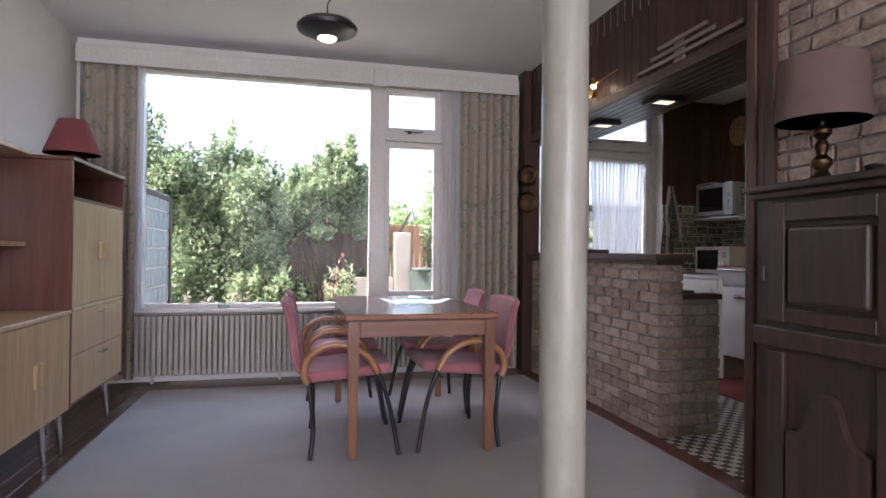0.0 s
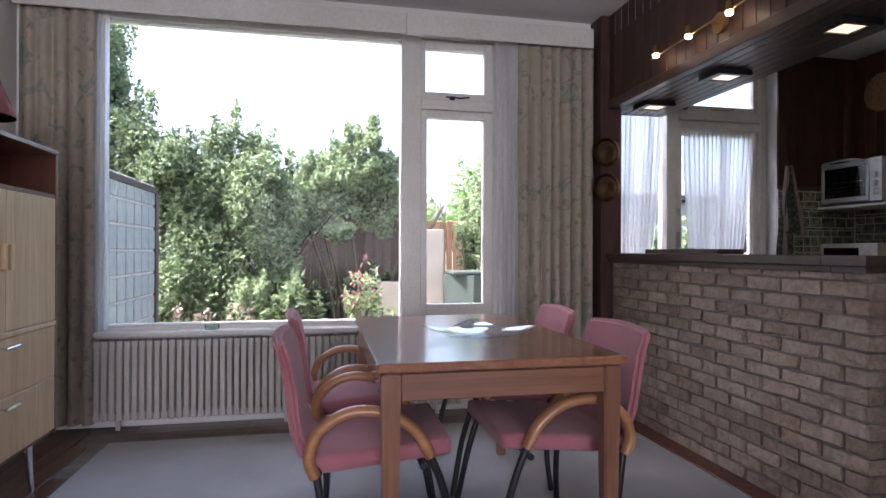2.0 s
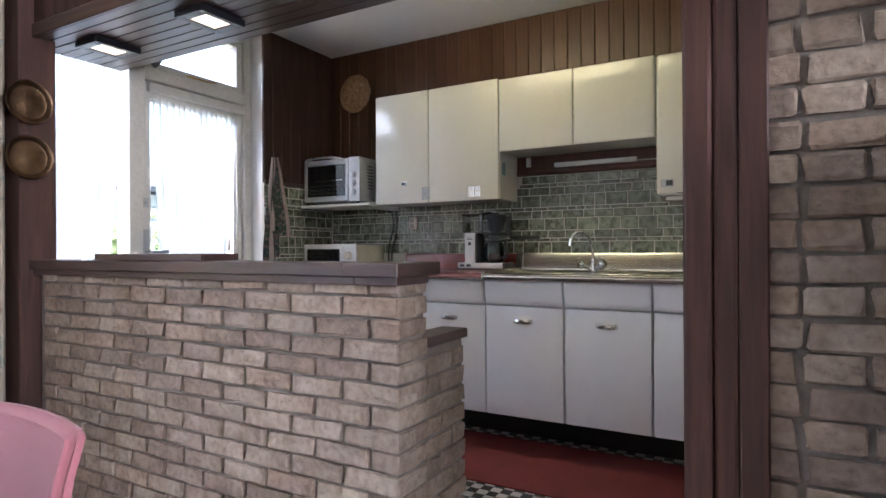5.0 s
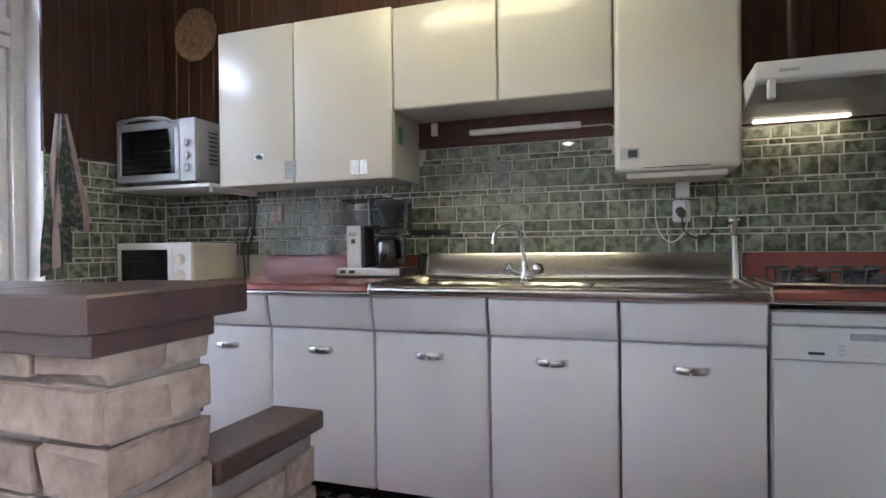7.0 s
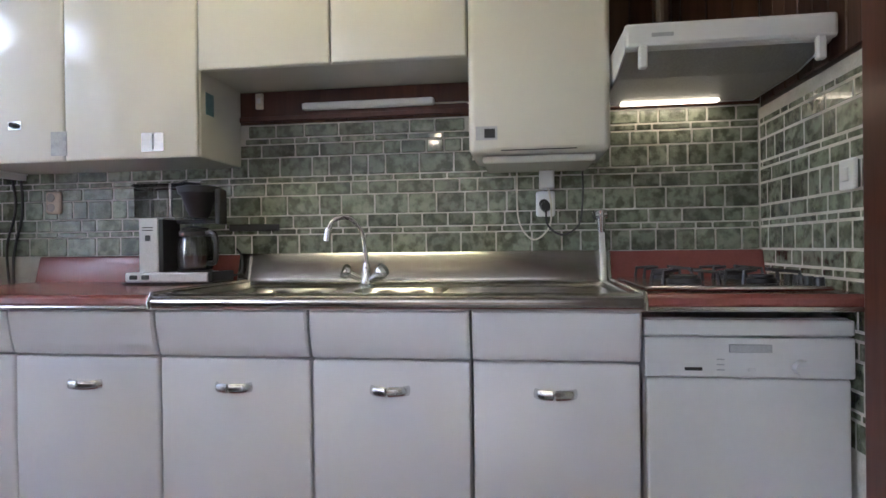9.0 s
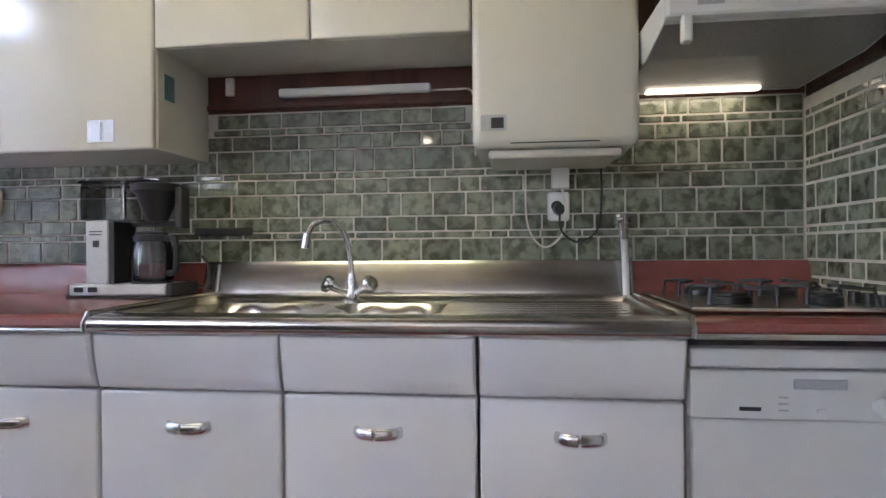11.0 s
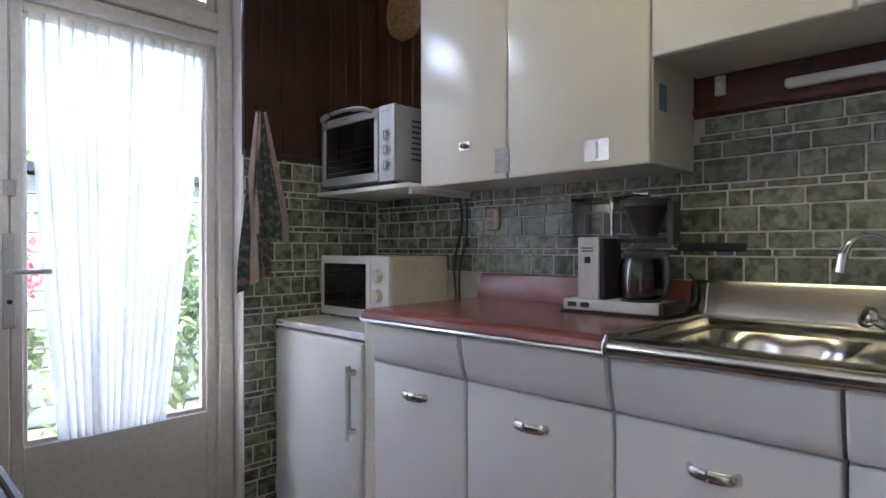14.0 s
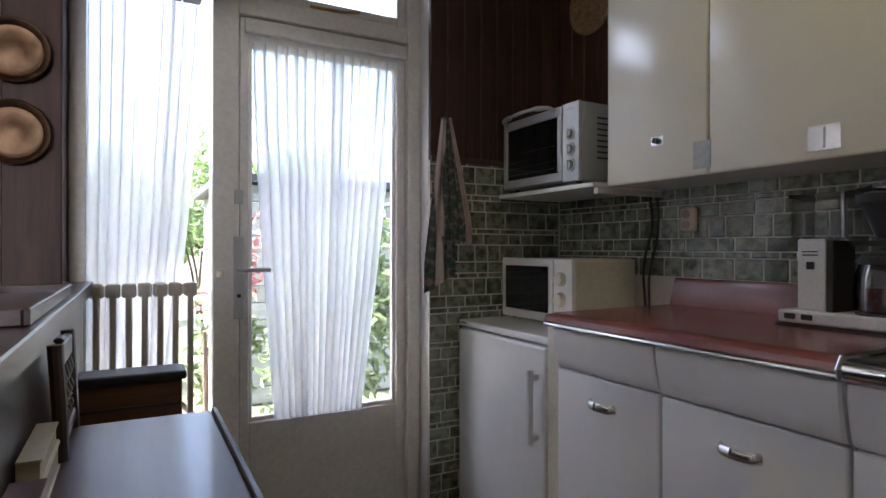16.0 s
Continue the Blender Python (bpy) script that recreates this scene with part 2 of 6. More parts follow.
def cloth_sheer(name, colour, open_part):
    """Thin woven cloth: some light goes straight through, some is scattered."""
    m = bpy.data.materials.new(name)
    m.use_nodes = True
    nt = m.node_tree
    nt.nodes.remove(nt.nodes["Principled BSDF"])
    tr, di, tl = nt.nodes.new("ShaderNodeBsdfTransparent"), nt.nodes.new("ShaderNodeBsdfDiffuse"), nt.nodes.new("ShaderNodeBsdfTranslucent")
    m1, m2 = nt.nodes.new("ShaderNodeMixShader"), nt.nodes.new("ShaderNodeMixShader")
    di.inputs[0].default_value = tl.inputs[0].default_value = (*colour, 1)
    wv = node(m, "ShaderNodeTexNoise", Scale=160.0, Detail=2.0)
    link(m, coords(m, (1, 1, 0.15)), wv.inputs["Vector"])
    mr = node(m, "ShaderNodeMapRange")
    streak = node(m, "ShaderNodeTexNoise", Scale=22.0, Detail=1.0)
    link(m, coords(m, (1, 1, 0.03)), streak.inputs["Vector"])
    both = node(m, "ShaderNodeMath")
    both.operation = "MULTIPLY_ADD"
    both.inputs[1].default_value = 0.3
    link(m, wv.outputs[0], both.inputs[0]), link(m, streak.outputs[0], both.inputs[2])
    mr.inputs["From Min"].default_value, mr.inputs["From Max"].default_value = 0.45, 0.85
    mr.inputs["To Min"].default_value, mr.inputs["To Max"].default_value = open_part + 0.13, open_part - 0.13
    link(m, both.outputs[0], mr.inputs[0])
    m1.inputs[0].default_value = 0.5
    link(m, di.outputs[0], m1.inputs[1]), link(m, tl.outputs[0], m1.inputs[2])
    link(m, mr.outputs[0], m2.inputs[0]), link(m, m1.outputs[0], m2.inputs[1]), link(m, tr.outputs[0], m2.inputs[2])
    link(m, m2.outputs[0], nt.nodes["Material Output"].inputs[0])
    return m


PANE = glass("window_glass", (0.93, 0.95, 0.945), ior=1.13)
DARKGLASS = material("smoked_oven_glass", 0.06)
DARKGLASS.node_tree.nodes["Principled BSDF"].inputs["Base Color"].default_value = (0.012, 0.013, 0.015, 1)
BOWLGLASS = glass("dish_glass", (0.88, 0.96, 0.94), ior=1.13)
CLEAR = glass("clear_plastic", (0.80, 0.81, 0.81), 0.05, ior=1.5)
JUGGLASS = glass("jug_glass", (0.78, 0.78, 0.77), 0.02, ior=1.6)
SHEER = cloth_sheer("white_net", (0.78, 0.785, 0.79), 0.21)
RUNNER = noisy("red_runner_pile", (0.19, 0.032, 0.027), (0.26, 0.048, 0.038), 4, 0.9, fine=500, relief=0.5)
LAMPGLOW = emitter("warm_lamp", (1.0, 0.78, 0.48), 5.0)
DOWNGLOW = emitter("downlight_diffuser", (1.0, 0.76, 0.48), 0.15)
TUBEGLOW = emitter("hood_tube", (1.0, 0.82, 0.52), 0.13)

# floral curtain cloth
CURTAIN = material("floral_curtain", 0.9)
_v = coords(CURTAIN, (1, 1, 1))
_n = node(CURTAIN, "ShaderNodeTexNoise", Scale=7.0, Detail=3.0, Distortion=1.5)
_f = node(CURTAIN, "ShaderNodeTexVoronoi", Scale=11.0)
_w = node(CURTAIN, "ShaderNodeTexNoise", Scale=500.0)
for _t in (_n, _f, _w):
    link(CURTAIN, _v, _t.inputs["Vector"])
_c = ramp(CURTAIN, _n.outputs[0], [(0.40, (0.34, 0.295, 0.235)), (0.56, (0.375, 0.325, 0.262)), (0.62, (0.22, 0.235, 0.20)), (0.68, (0.28, 0.29, 0.245)), (0.73, (0.37, 0.335, 0.28))])
_d = ramp(CURTAIN, _f.outputs["Distance"], [(0.0, (0.62, 0.45, 0.38)), (0.16, (0.75, 0.68, 0.58)), (0.24, (1, 1, 1))])
base(CURTAIN, mix(CURTAIN, 0.8, _c, _d, "MULTIPLY"))
bump(CURTAIN, _w.outputs[0], 0.3, 0.002)


# ---- mesh helpers ----
def box(bm, x0, x1, y0, y1, z0, z1, bevel=0.0, seg=1):
    g = bmesh.ops.create_cube(bm, size=1.0, matrix=Matrix.Translation(((x0 + x1) / 2, (y0 + y1) / 2, (z0 + z1) / 2)) @ Matrix.Diagonal((x1 - x0, y1 - y0, z1 - z0, 1)))
    if bevel:
        es = {e for v in g["verts"] for e in v.link_edges}
        bmesh.ops.bevel(bm, geom=list(es), offset=bevel, segments=seg, affect="EDGES", profile=0.5)
    return bm


def cyl(bm, p0, p1, r0, r1=None, n=16, caps=True):
    p0, p1 = Vector(p0), Vector(p1)
    d = p1 - p0
    m = Matrix.Translation((p0 + p1) / 2) @ d.to_track_quat("Z", "Y").to_matrix().to_4x4()
    bmesh.ops.create_cone(bm, cap_ends=caps, segments=n, radius1=r0, radius2=r0 if r1 is None else r1, depth=d.length, matrix=m)
    return bm


def lathe(bm, cx, cy, profile, n=32, tilt=None):
    """A turned body: profile is rows of radius and height."""
    rings = []
    for r, z in profile:
        ring = []
        for i in range(n):
            a = 2 * math.pi * i / n
            v = Vector((r * math.cos(a), r * math.sin(a), z))
            ring.append(bm.verts.new((tilt @ v if tilt else v) + Vector((cx, cy, 0))))
        rings.append(ring)
    for a, b in zip(rings, rings[1:]):
        for i in range(n):
            bm.faces.new((a[i], a[(i + 1) % n], b[(i + 1) % n], b[i]))
    for ring, (r, z), flip in ((rings[0], profile[0], True), (rings[-1], profile[-1], False)):
        if r > 1e-4:
            bm.faces.new(ring[::-1] if flip else ring)
    return bm


def tube(bm, pts, r, n=10, flat=None):
    """A rod through points; flat = (width, thickness) gives an oval strip, r may be a list."""
    pts = [Vector(p) for p in pts]
    rings = []
    for i, p in enumerate(pts):
        d = (pts[min(i + 1, len(pts) - 1)] - pts[max(i - 1, 0)]).normalized()
        side = d.cross(Vector((0, 1, 0)))
        if side.length < 0.1:
            side = d.cross(Vector((1, 0, 0)))
        side.normalize()
        up = d.cross(side).normalized()
        rr = r[i] if isinstance(r, (list, tuple)) else r
        a, b = flat if flat else (rr, rr)
        rings.append([bm.verts.new(p + side * (b * math.cos(2 * math.pi * k / n)) + up * (a * math.sin(2 * math.pi * k / n))) for k in range(n)])
    for a, b in zip(rings, rings[1:]):
        for i in range(n):
            bm.faces.new((a[i], a[(i + 1) % n], b[(i + 1) % n], b[i]))
    bm.faces.new(rings[0][::-1]), bm.faces.new(rings[-1])
    return bm


def curve_pts(ctrl, n=12):
    """Catmull-Rom points through the control points."""
    c = [Vector(p) for p in ctrl]
    c = [2 * c[0] - c[1]] + c + [2 * c[-1] - c[-2]]
    out = []
    for i in range(1, len(c) - 2):
        for k in range(n):
            t = k / n
            a, b, d, e = c[i - 1], c[i], c[i + 1], c[i + 2]
            out.append(0.5 * (2 * b + (d - a) * t + (2 * a - 5 * b + 4 * d - e) * t * t + (3 * b - a - 3 * d + e) * t ** 3))
    out.append(c[-2])
    return out


def folds(bm, x0, x1, z0, z1, y, amp, waves, seed, narrow=None, nz=14, per=10, over=0.0):
    """A hanging cloth in the plane y with folds; narrow(s, u) moves the edge in."""
    rnd = random.Random(seed)
    ph = [rnd.uniform(-0.9, 0.9) for _ in range(waves + 2)]
    am = [rnd.uniform(0.5, 1.25) for _ in range(waves + 2)]
    n = waves * per
    rows = []
    for j in range(nz + 1):
        s = j / nz
        row = []
        for i in range(n + 1):
            u = i / n
            w = u * waves
            k = int(w)
            a = amp * (am[k] * (1 - (w - k)) + am[k + 1] * (w - k))
            p = ph[k] * (1 - (w - k)) + ph[k + 1] * (w - k)
            x = x0 + (x1 - x0) * u
            if narrow:
                x = narrow(s, u)
            row.append(bm.verts.new((x + (0.25 * a + over * am[k]) * math.cos(2 * math.pi * w + p + 0.5), y + a * (0.55 + 0.45 * s) * math.sin(2 * math.pi * w + p + 0.5 * s), z1 + (z0 - z1) * s)))
        rows.append(row)
    for a, b in zip(rows, rows[1:]):
        for i in range(n):
            f = bm.faces.new((a[i], a[i + 1], b[i + 1], b[i]))
            f.smooth = True
    return bm


def root_place(ob):
    while ob.parent:
        ob = ob.parent
    return ob.location


def mesh_of(name, bm, mat, smooth=False):
    me = bpy.data.meshes.new(name)
    bmesh.ops.recalc_face_normals(bm, faces=bm.faces)
    if smooth:
        for f in bm.faces:
            f.smooth = True
    bm.to_mesh(me)
    bm.free()
    me.materials.append(mat)
    if smooth:
        me.set_sharp_from_angle(angle=radians(38))
    return me


def part(name, bm, mat, parent, label="", smooth=False):
    """Links a bmesh, modelled at its place in the room, as one part under its thing."""
    bmesh.ops.translate(bm, verts=bm.verts, vec=-root_place(parent))
    ob = new(name, mesh_of(name, bm, mat, smooth))
    ob.parent = parent
    return tagged(ob, label)


def thing(name, place, label, category, group=""):
    ob = new(name)
    ob.empty_display_size = 0.1
    ob.location = place
    return tagged(ob, label, category, group)


def solid(name, bm, mat, label, category, group="", kind="", smooth=False):
    """A thing or a piece of the setting that is one mesh."""
    return tagged(new(name, mesh_of(name, bm, mat, smooth)), label, category, group, kind)


def B():
    return bmesh.new()


def pieces(name, parent, mesh, places):
    """Alike pieces on one mesh under a parent whose origin is the world's."""
    off = root_place(parent)
    for p in places:
        ob = new(name, mesh)
        ob.parent = parent
        ob.location = Vector(p) - off

# ---- the setting ----
CEIL, KCEIL, NY = 2.79, 2.63, 5.175
solid("floor", box(B(), -1.6, 2.28, -5.1, 5.25, -0.12, -0.012), MORTAR, "screed under the dark floor boards", "floor", kind="structure")
floor = bpy.data.objects["floor"]
solid("floor_kitchen", box(B(), 2.28, 4.55, 1.4, 5.25, -0.12, 0.0), MORTAR, "bed of the black and white kitchen floor mosaic", "floor", kind="structure")
solid("ceiling_living", box(B(), -1.6, 2.328, -5.1, 5.25, CEIL, CEIL + 0.15), PAINT_CEIL, "white painted plaster ceiling", "ceiling", kind="structure")
solid("ceiling_kitchen", box(B(), 2.33, 4.56, 1.3, 5.25, KCEIL, KCEIL + 0.15), PAINT_CEIL, "white painted kitchen ceiling", "ceiling", kind="structure")
solid("wall_west", box(B(), -1.62, -1.5, -5.1, 5.25, 0, CEIL), PAINT_WALL, "off-white painted plaster wall", "wall", kind="structure")
# unseen end wall, its opening assumed to suit the fill light
bm = B()
box(bm, -1.5, -1.35, -5.1, -5.0, 0, CEIL)
box(bm, 1.95, 2.27, -5.1, -5.0, 0, CEIL)
box(bm, -1.35, 1.95, -5.1, -5.0, 0, 0.65)
box(bm, -1.35, 1.95, -5.1, -5.0, 2.55, CEIL)
solid("wall_south", bm, PAINT_WALL, "unseen off-white plaster wall with an assumed wide window opening", "wall", kind="structure")
solid("wall_east", box(B(), 2.275, 2.42, -5.1, 0.84, 0, CEIL), PAINT_WALL, "off-white painted plaster wall", "wall", kind="structure")
brick_wall = solid("wall_brick", box(B(), 2.285, 2.42, 0.84, 1.998, 0, CEIL), MORTAR, "sand-coloured brick wall with recessed grey joints", "wall", kind="structure")
solid("wall_kitchen_east", box(B(), 4.46, 4.58, 1.3, 5.25, 0, KCEIL), PAINT_WALL, "plaster wall behind the kitchen units", "wall", kind="structure")
solid("wall_kitchen_south", box(B(), 2.42, 4.46, 1.42, 1.543, 0, KCEIL), PAINT_WALL, "plaster wall at the end of the kitchen", "wall", kind="structure")
solid("wall_pier", box(B(), 3.765, 4.46, 4.985, 5.25, 0, KCEIL), PAINT_WALL, "plaster pier beside the garden door", "wall", kind="structure")
bm = B()
box(bm, -1.5, 2.28, 5.12, 5.25, 0, 0.56)
box(bm, -1.5, -1.12, 5.12, 5.25, 0.56, CEIL)
box(bm, 1.72, 2.28, 5.12, 5.25, 0.56, CEIL)
box(bm, -1.12, 1.72, 5.12, 5.25, 2.66, CEIL)
solid("wall_north", bm, PAINT_WALL, "off-white wall round the garden window", "wall", kind="structure")
bm = B()
box(bm, 2.42, 2.90, 5.12, 5.25, 0, 0.36)
box(bm, 2.42, 3.765, 5.12, 5.25, 2.61, KCEIL)
solid("wall_kitchen_north", bm, PAINT_WALL, "off-white wall round the kitchen window", "wall", kind="structure")

# floor boards along the room, seen beside the carpet
fb = mesh_of("floor_board", box(B(), -0.044, 0.044, -0.6, 0.6, -0.012, 0.0, 0.002), PARQUET)
rnd = random.Random(4)
spots = []
for i in range(8):
    y = 5.1 - rnd.uniform(0.0, 0.9)
    while y > -4.9:
        spots.append((-1.455 + i * 0.089, y - 0.6, 0))
        y -= 1.202
pieces("floor_board", floor, fb, spots)
fb = mesh_of("floor_board", box(B(), -0.6, 0.6, -0.044, 0.044, -0.012, 0.0, 0.002), PARQUET)
pieces("floor_board", floor, fb, [(-0.18 + 1.202 * i, 5.07 - 0.089 * j, 0) for i in range(2) for j in range(4)])
carpet = solid("carpet", box(B(), -0.865, 2.215, -4.95, 4.77, -0.010, 0.008, 0.004), CARPET, "grey fitted carpet over dark floor boards", "carpet", kind="structure")
solid("threshold", box(B(), 2.217, 2.335, 2.0, 4.95, -0.011, 0.012, 0.004), REDWOOD, "red-brown wooden strip along the brick bar", "threshold", kind="structure")

# black and white mosaic: the nearest tiles one by one, the rest joined
floor_k = bpy.data.objects["floor_kitchen"]
for mat, odd, word in ((WHITETILE, 0, "white"), (BLACKTILE, 1, "black")):
    mesh = mesh_of("floor_tile", box(B(), -0.0235, 0.0235, -0.0235, 0.0235, 0, 0.004, 0.001), mat)
    near, rest = [], []
    for i in range(38):
        for j in range(70):
            x, y = 2.365 + 0.05 * i, 1.575 + 0.05 * j
            if (i + j) % 2 != odd or 3.48 < x < 4.12 or (y < 2.2 and x < 2.45) or (x < 2.48 and y > 2.93):
                continue
            (near if x < 2.90 and 2.2 < y < 3.3 else rest).append((x, y, 0))
    pieces("floor_tile", floor_k, mesh, near)
    n, h = len(rest), 0.0235
    vs = [(x + a * h, y + c * h, z) for x, y, _ in rest for z in (0.0, 0.004) for a, c in ((-1, -1), (1, -1), (1, 1), (-1, 1))]
    fs = [tuple(8 * k + q for q in f) for k in range(n) for f in ((4, 5, 6, 7), (0, 1, 5, 4), (1, 2, 6, 5), (2, 3, 7, 6), (3, 0, 4, 7))]
    me = bpy.data.meshes.new("floor_mosaic")
    me.from_pydata(vs, [], fs)
    me.materials.append(mat)
    ob = new("floor_mosaic", me)
    ob.parent = floor_k
    tagged(ob, "small " + word + " floor tiles of the mosaic", kind="stuff")
runner = solid("runner", box(B(), 3.455, 4.138, 1.62, 4.31, 0.0045, 0.012, 0.003), RUNNER, "plain red runner along the kitchen units", "rug")

# ---- window of the living room ----
def window(name, label, place):
    return tagged(thing(name, place, label, "window"), kind="structure")


def bars(bm, rows, y0, y1, bevel=0.004):
    for x0, x1, z0, z1 in rows:
        box(bm, x0, x1, y0, y1, z0, z1, bevel)
    return bm


w = window("window_1", "large garden window with cream painted frames", (0.3, NY, 0.56))
bm = bars(B(), [(-1.12, -1.02, 0.562, 2.658), (0.858, 0.998, 0.562, 2.658), (1.62, 1.72, 0.562, 2.658), (-1.02, 0.858, 2.565, 2.658), (-1.02, 0.858, 0.562, 0.635), (0.998, 1.62, 2.59, 2.658), (0.998, 1.62, 2.10, 2.17), (0.998, 1.62, 0.562, 0.64)], 5.125, 5.235)
part("window_frame", bm, FRAME, w)
part("casement_frame", bars(B(), [(0.998, 1.04, 0.642, 2.098), (1.455, 1.618, 0.642, 2.098), (1.04, 1.455, 2.045, 2.098), (1.04, 1.455, 0.642, 0.735)], 5.140, 5.215), FRAME, w)
part("vent_frame", bars(B(), [(0.998, 1.03, 2.172, 2.588), (1.455, 1.618, 2.172, 2.588), (1.03, 1.455, 2.53, 2.588), (1.03, 1.455, 2.172, 2.225)], 5.140, 5.215), FRAME, w)
part("casement_stay", tube(box(B(), 1.2, 1.235, 5.125, 5.14, 2.17, 2.20, 0.003), [(1.17, 5.12, 2.19), (1.28, 5.115, 2.185), (1.34, 5.12, 2.195)], 0.006), BLACKMETAL, w)
for n, r in (("pane", (-1.02, 0.858, 0.635, 2.565)), ("pane", (1.04, 1.455, 0.735, 2.045)), ("pane", (1.03, 1.455, 2.225, 2.53))):
    p = part(n, box(B(), r[0], r[1], 5.172, 5.178, r[2], r[3]), PANE, w)
    p.visible_shadow = False
part("window_sill", box(B(), -1.03, 1.62, 5.00, 5.124, 0.575, 0.605, 0.006, 2), FRAME, w)

# curtain box
cb = thing("curtain_box", (0.35, 5.03, 2.59), "cream painted wooden pelmet above the garden window", "pelmet")
part("front_board", box(B(), -1.47, 2.222, 4.985, 5.003, 2.562, 2.702, 0.003), FRAME, cb)
part("top_board", box(B(), -1.47, 2.222, 5.004, 5.118, 2.684, 2.702), FRAME, cb)
part("end_board", box(B(), 2.202, 2.222, 5.005, 5.118, 2.564, 2.683), FRAME, cb)
part("mullion_cover", box(B(), 0.868, 0.985, 4.962, 4.9845, 2.545, 2.703, 0.004), FRAME, cb)

# ---- kitchen window and garden door ----
w = window("window_2", "tall kitchen window with cream frames", (2.65, NY, 0.36))
part("window_frame", bars(B(), [(2.422, 2.475, 0.362, 2.608), (2.885, 2.98, 0.06, 2.608), (2.475, 2.885, 2.55, 2.608), (2.475, 2.885, 0.362, 0.42), (2.98, 3.70, 2.545, 2.608), (2.98, 3.70, 2.125, 2.20), (3.70, 3.762, 0.0, 2.608)], 5.115, 5.235), FRAME, w)
part("vent_frame", bars(B(), [(2.982, 3.03, 2.202, 2.543), (3.655, 3.698, 2.202, 2.543), (3.03, 3.655, 2.51, 2.543), (3.03, 3.655, 2.202, 2.24)], 5.135, 5.215), FRAME, w)
part("casement_stay", tube(B(), [(3.26, 5.12, 2.21), (3.40, 5.105, 2.205), (3.47, 5.115, 2.22)], 0.006), BRASS, w)
for r in ((2.475, 2.885, 0.42, 2.55), (3.03, 3.655, 2.24, 2.51)):
    p = part("pane", box(B(), r[0], r[1], 5.172, 5.178, r[2], r[3]), PANE, w)
    p.visible_shadow = False
d = tagged(thing("door_1", (3.34, NY, 0.03), "cream painted garden door with one tall pane", "door"), kind="structure")
part("door_leaf", bars(B(), [(2.985, 3.022, 0.032, 2.12), (3.652, 3.695, 0.032, 2.12), (3.022, 3.652, 2.02, 2.12), (3.022, 3.652, 0.032, 0.525)], 5.135, 5.205), FRAME, d)
part("glazing_bead", bars(B(), [(3.022, 3.036, 0.541, 2.006), (3.638, 3.652, 0.541, 2.006), (3.022, 3.652, 2.006, 2.02), (3.022, 3.652, 0.525, 0.541)], 5.150, 5.165, 0.002), WHITEGOODS, d)
p = part("pane", box(B(), 3.022, 3.652, 5.172, 5.178, 0.525, 2.02), PANE, d)
p.visible_shadow = False
part("curtain_rail", box(B(), 3.0, 3.69, 5.10, 5.133, 2.055, 2.11, 0.006, 2), FRAME, d)
dh = part("door_plate", box(B(), 2.960, 2.998, 5.108, 5.114, 0.94, 1.26, 0.003), ALU, d, "worn aluminium lock plate")
part("door_handle", tube(cyl(B(), (2.979, 5.108, 1.13), (2.979, 5.06, 1.13), 0.009), [(2.979, 5.062, 1.13), (3.03, 5.06, 1.13), (3.09, 5.062, 1.13)], 0.009), ALU, dh)
part("lock_cylinder", cyl(B(), (2.979, 5.108, 1.03), (2.979, 5.100, 1.03), 0.008), BLACKMETAL, dh)
part("deadlock", cyl(box(B(), 2.962, 2.996, 5.108, 5.113, 1.385, 1.44, 0.002), (2.979, 5.109, 1.412), (2.979, 5.098, 1.412), 0.009), ALU, d)
part("door_stop", lathe(B(), 2.91, 5.09, [(0.012, 1.105), (0.014, 1.11), (0.014, 1.125), (0.009, 1.13)], 12), CREAMPLASTIC, d)

# ---- partition: brick bar, jamb, bulkhead ----
bulk = solid("bulkhead", box(B(), 2.345, 2.845, 2.165, 5.12, 2.142, CEIL + 0.06), DARKWOOD, "bulkhead over the bar, clad in dark stained planks", "bulkhead", kind="structure")
pm = mesh_of("plank", box(B(), -0.008, 0.008, -0.0435, 0.0435, -0.332, 0.332, 0.003), PLANK)
pieces("plank", bulk, pm, [(2.336, 2.21 + 0.0905 * i, 2.459) for i in range(33)])
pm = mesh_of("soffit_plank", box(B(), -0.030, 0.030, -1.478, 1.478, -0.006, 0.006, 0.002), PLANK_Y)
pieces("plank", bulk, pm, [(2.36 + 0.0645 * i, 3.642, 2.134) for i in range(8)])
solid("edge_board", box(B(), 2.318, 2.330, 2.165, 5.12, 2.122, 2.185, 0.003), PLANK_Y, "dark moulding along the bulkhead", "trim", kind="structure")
pm = B()
box(pm, 2.250, 2.42, 2.0, 2.055, 0, CEIL, 0.004)
box(pm, 2.256, 2.42, 2.055, 2.105, 0, CEIL, 0.010, 2)
box(pm, 2.246, 2.42, 2.105, 2.162, 0, CEIL, 0.008, 2)
solid("door_jamb", pm, PLANK, "dark red-brown moulded jamb of the kitchen opening", "jamb", kind="structure")
solid("wall_post", box(B(), 2.262, 2.42, 4.953, 5.25, 0, CEIL, 0.004), PLANK, "dark wooden post between window and bar", "post", kind="structure")

bar = solid("bar_wall", box(box(B(), 2.352, 2.462, 3.066, 4.95, 0, 1.03), 2.352, 2.490, 2.960, 3.065, 0, 1.03), MORTAR, "low brick bar wall with recessed joints", "bar", kind="structure")
low = solid("bar_return", box(B(), 2.4905, 2.752, 2.960, 3.046, 0, 0.82), MORTAR, "low brick return of the bar", "bar", kind="structure")
rnd = random.Random(11)


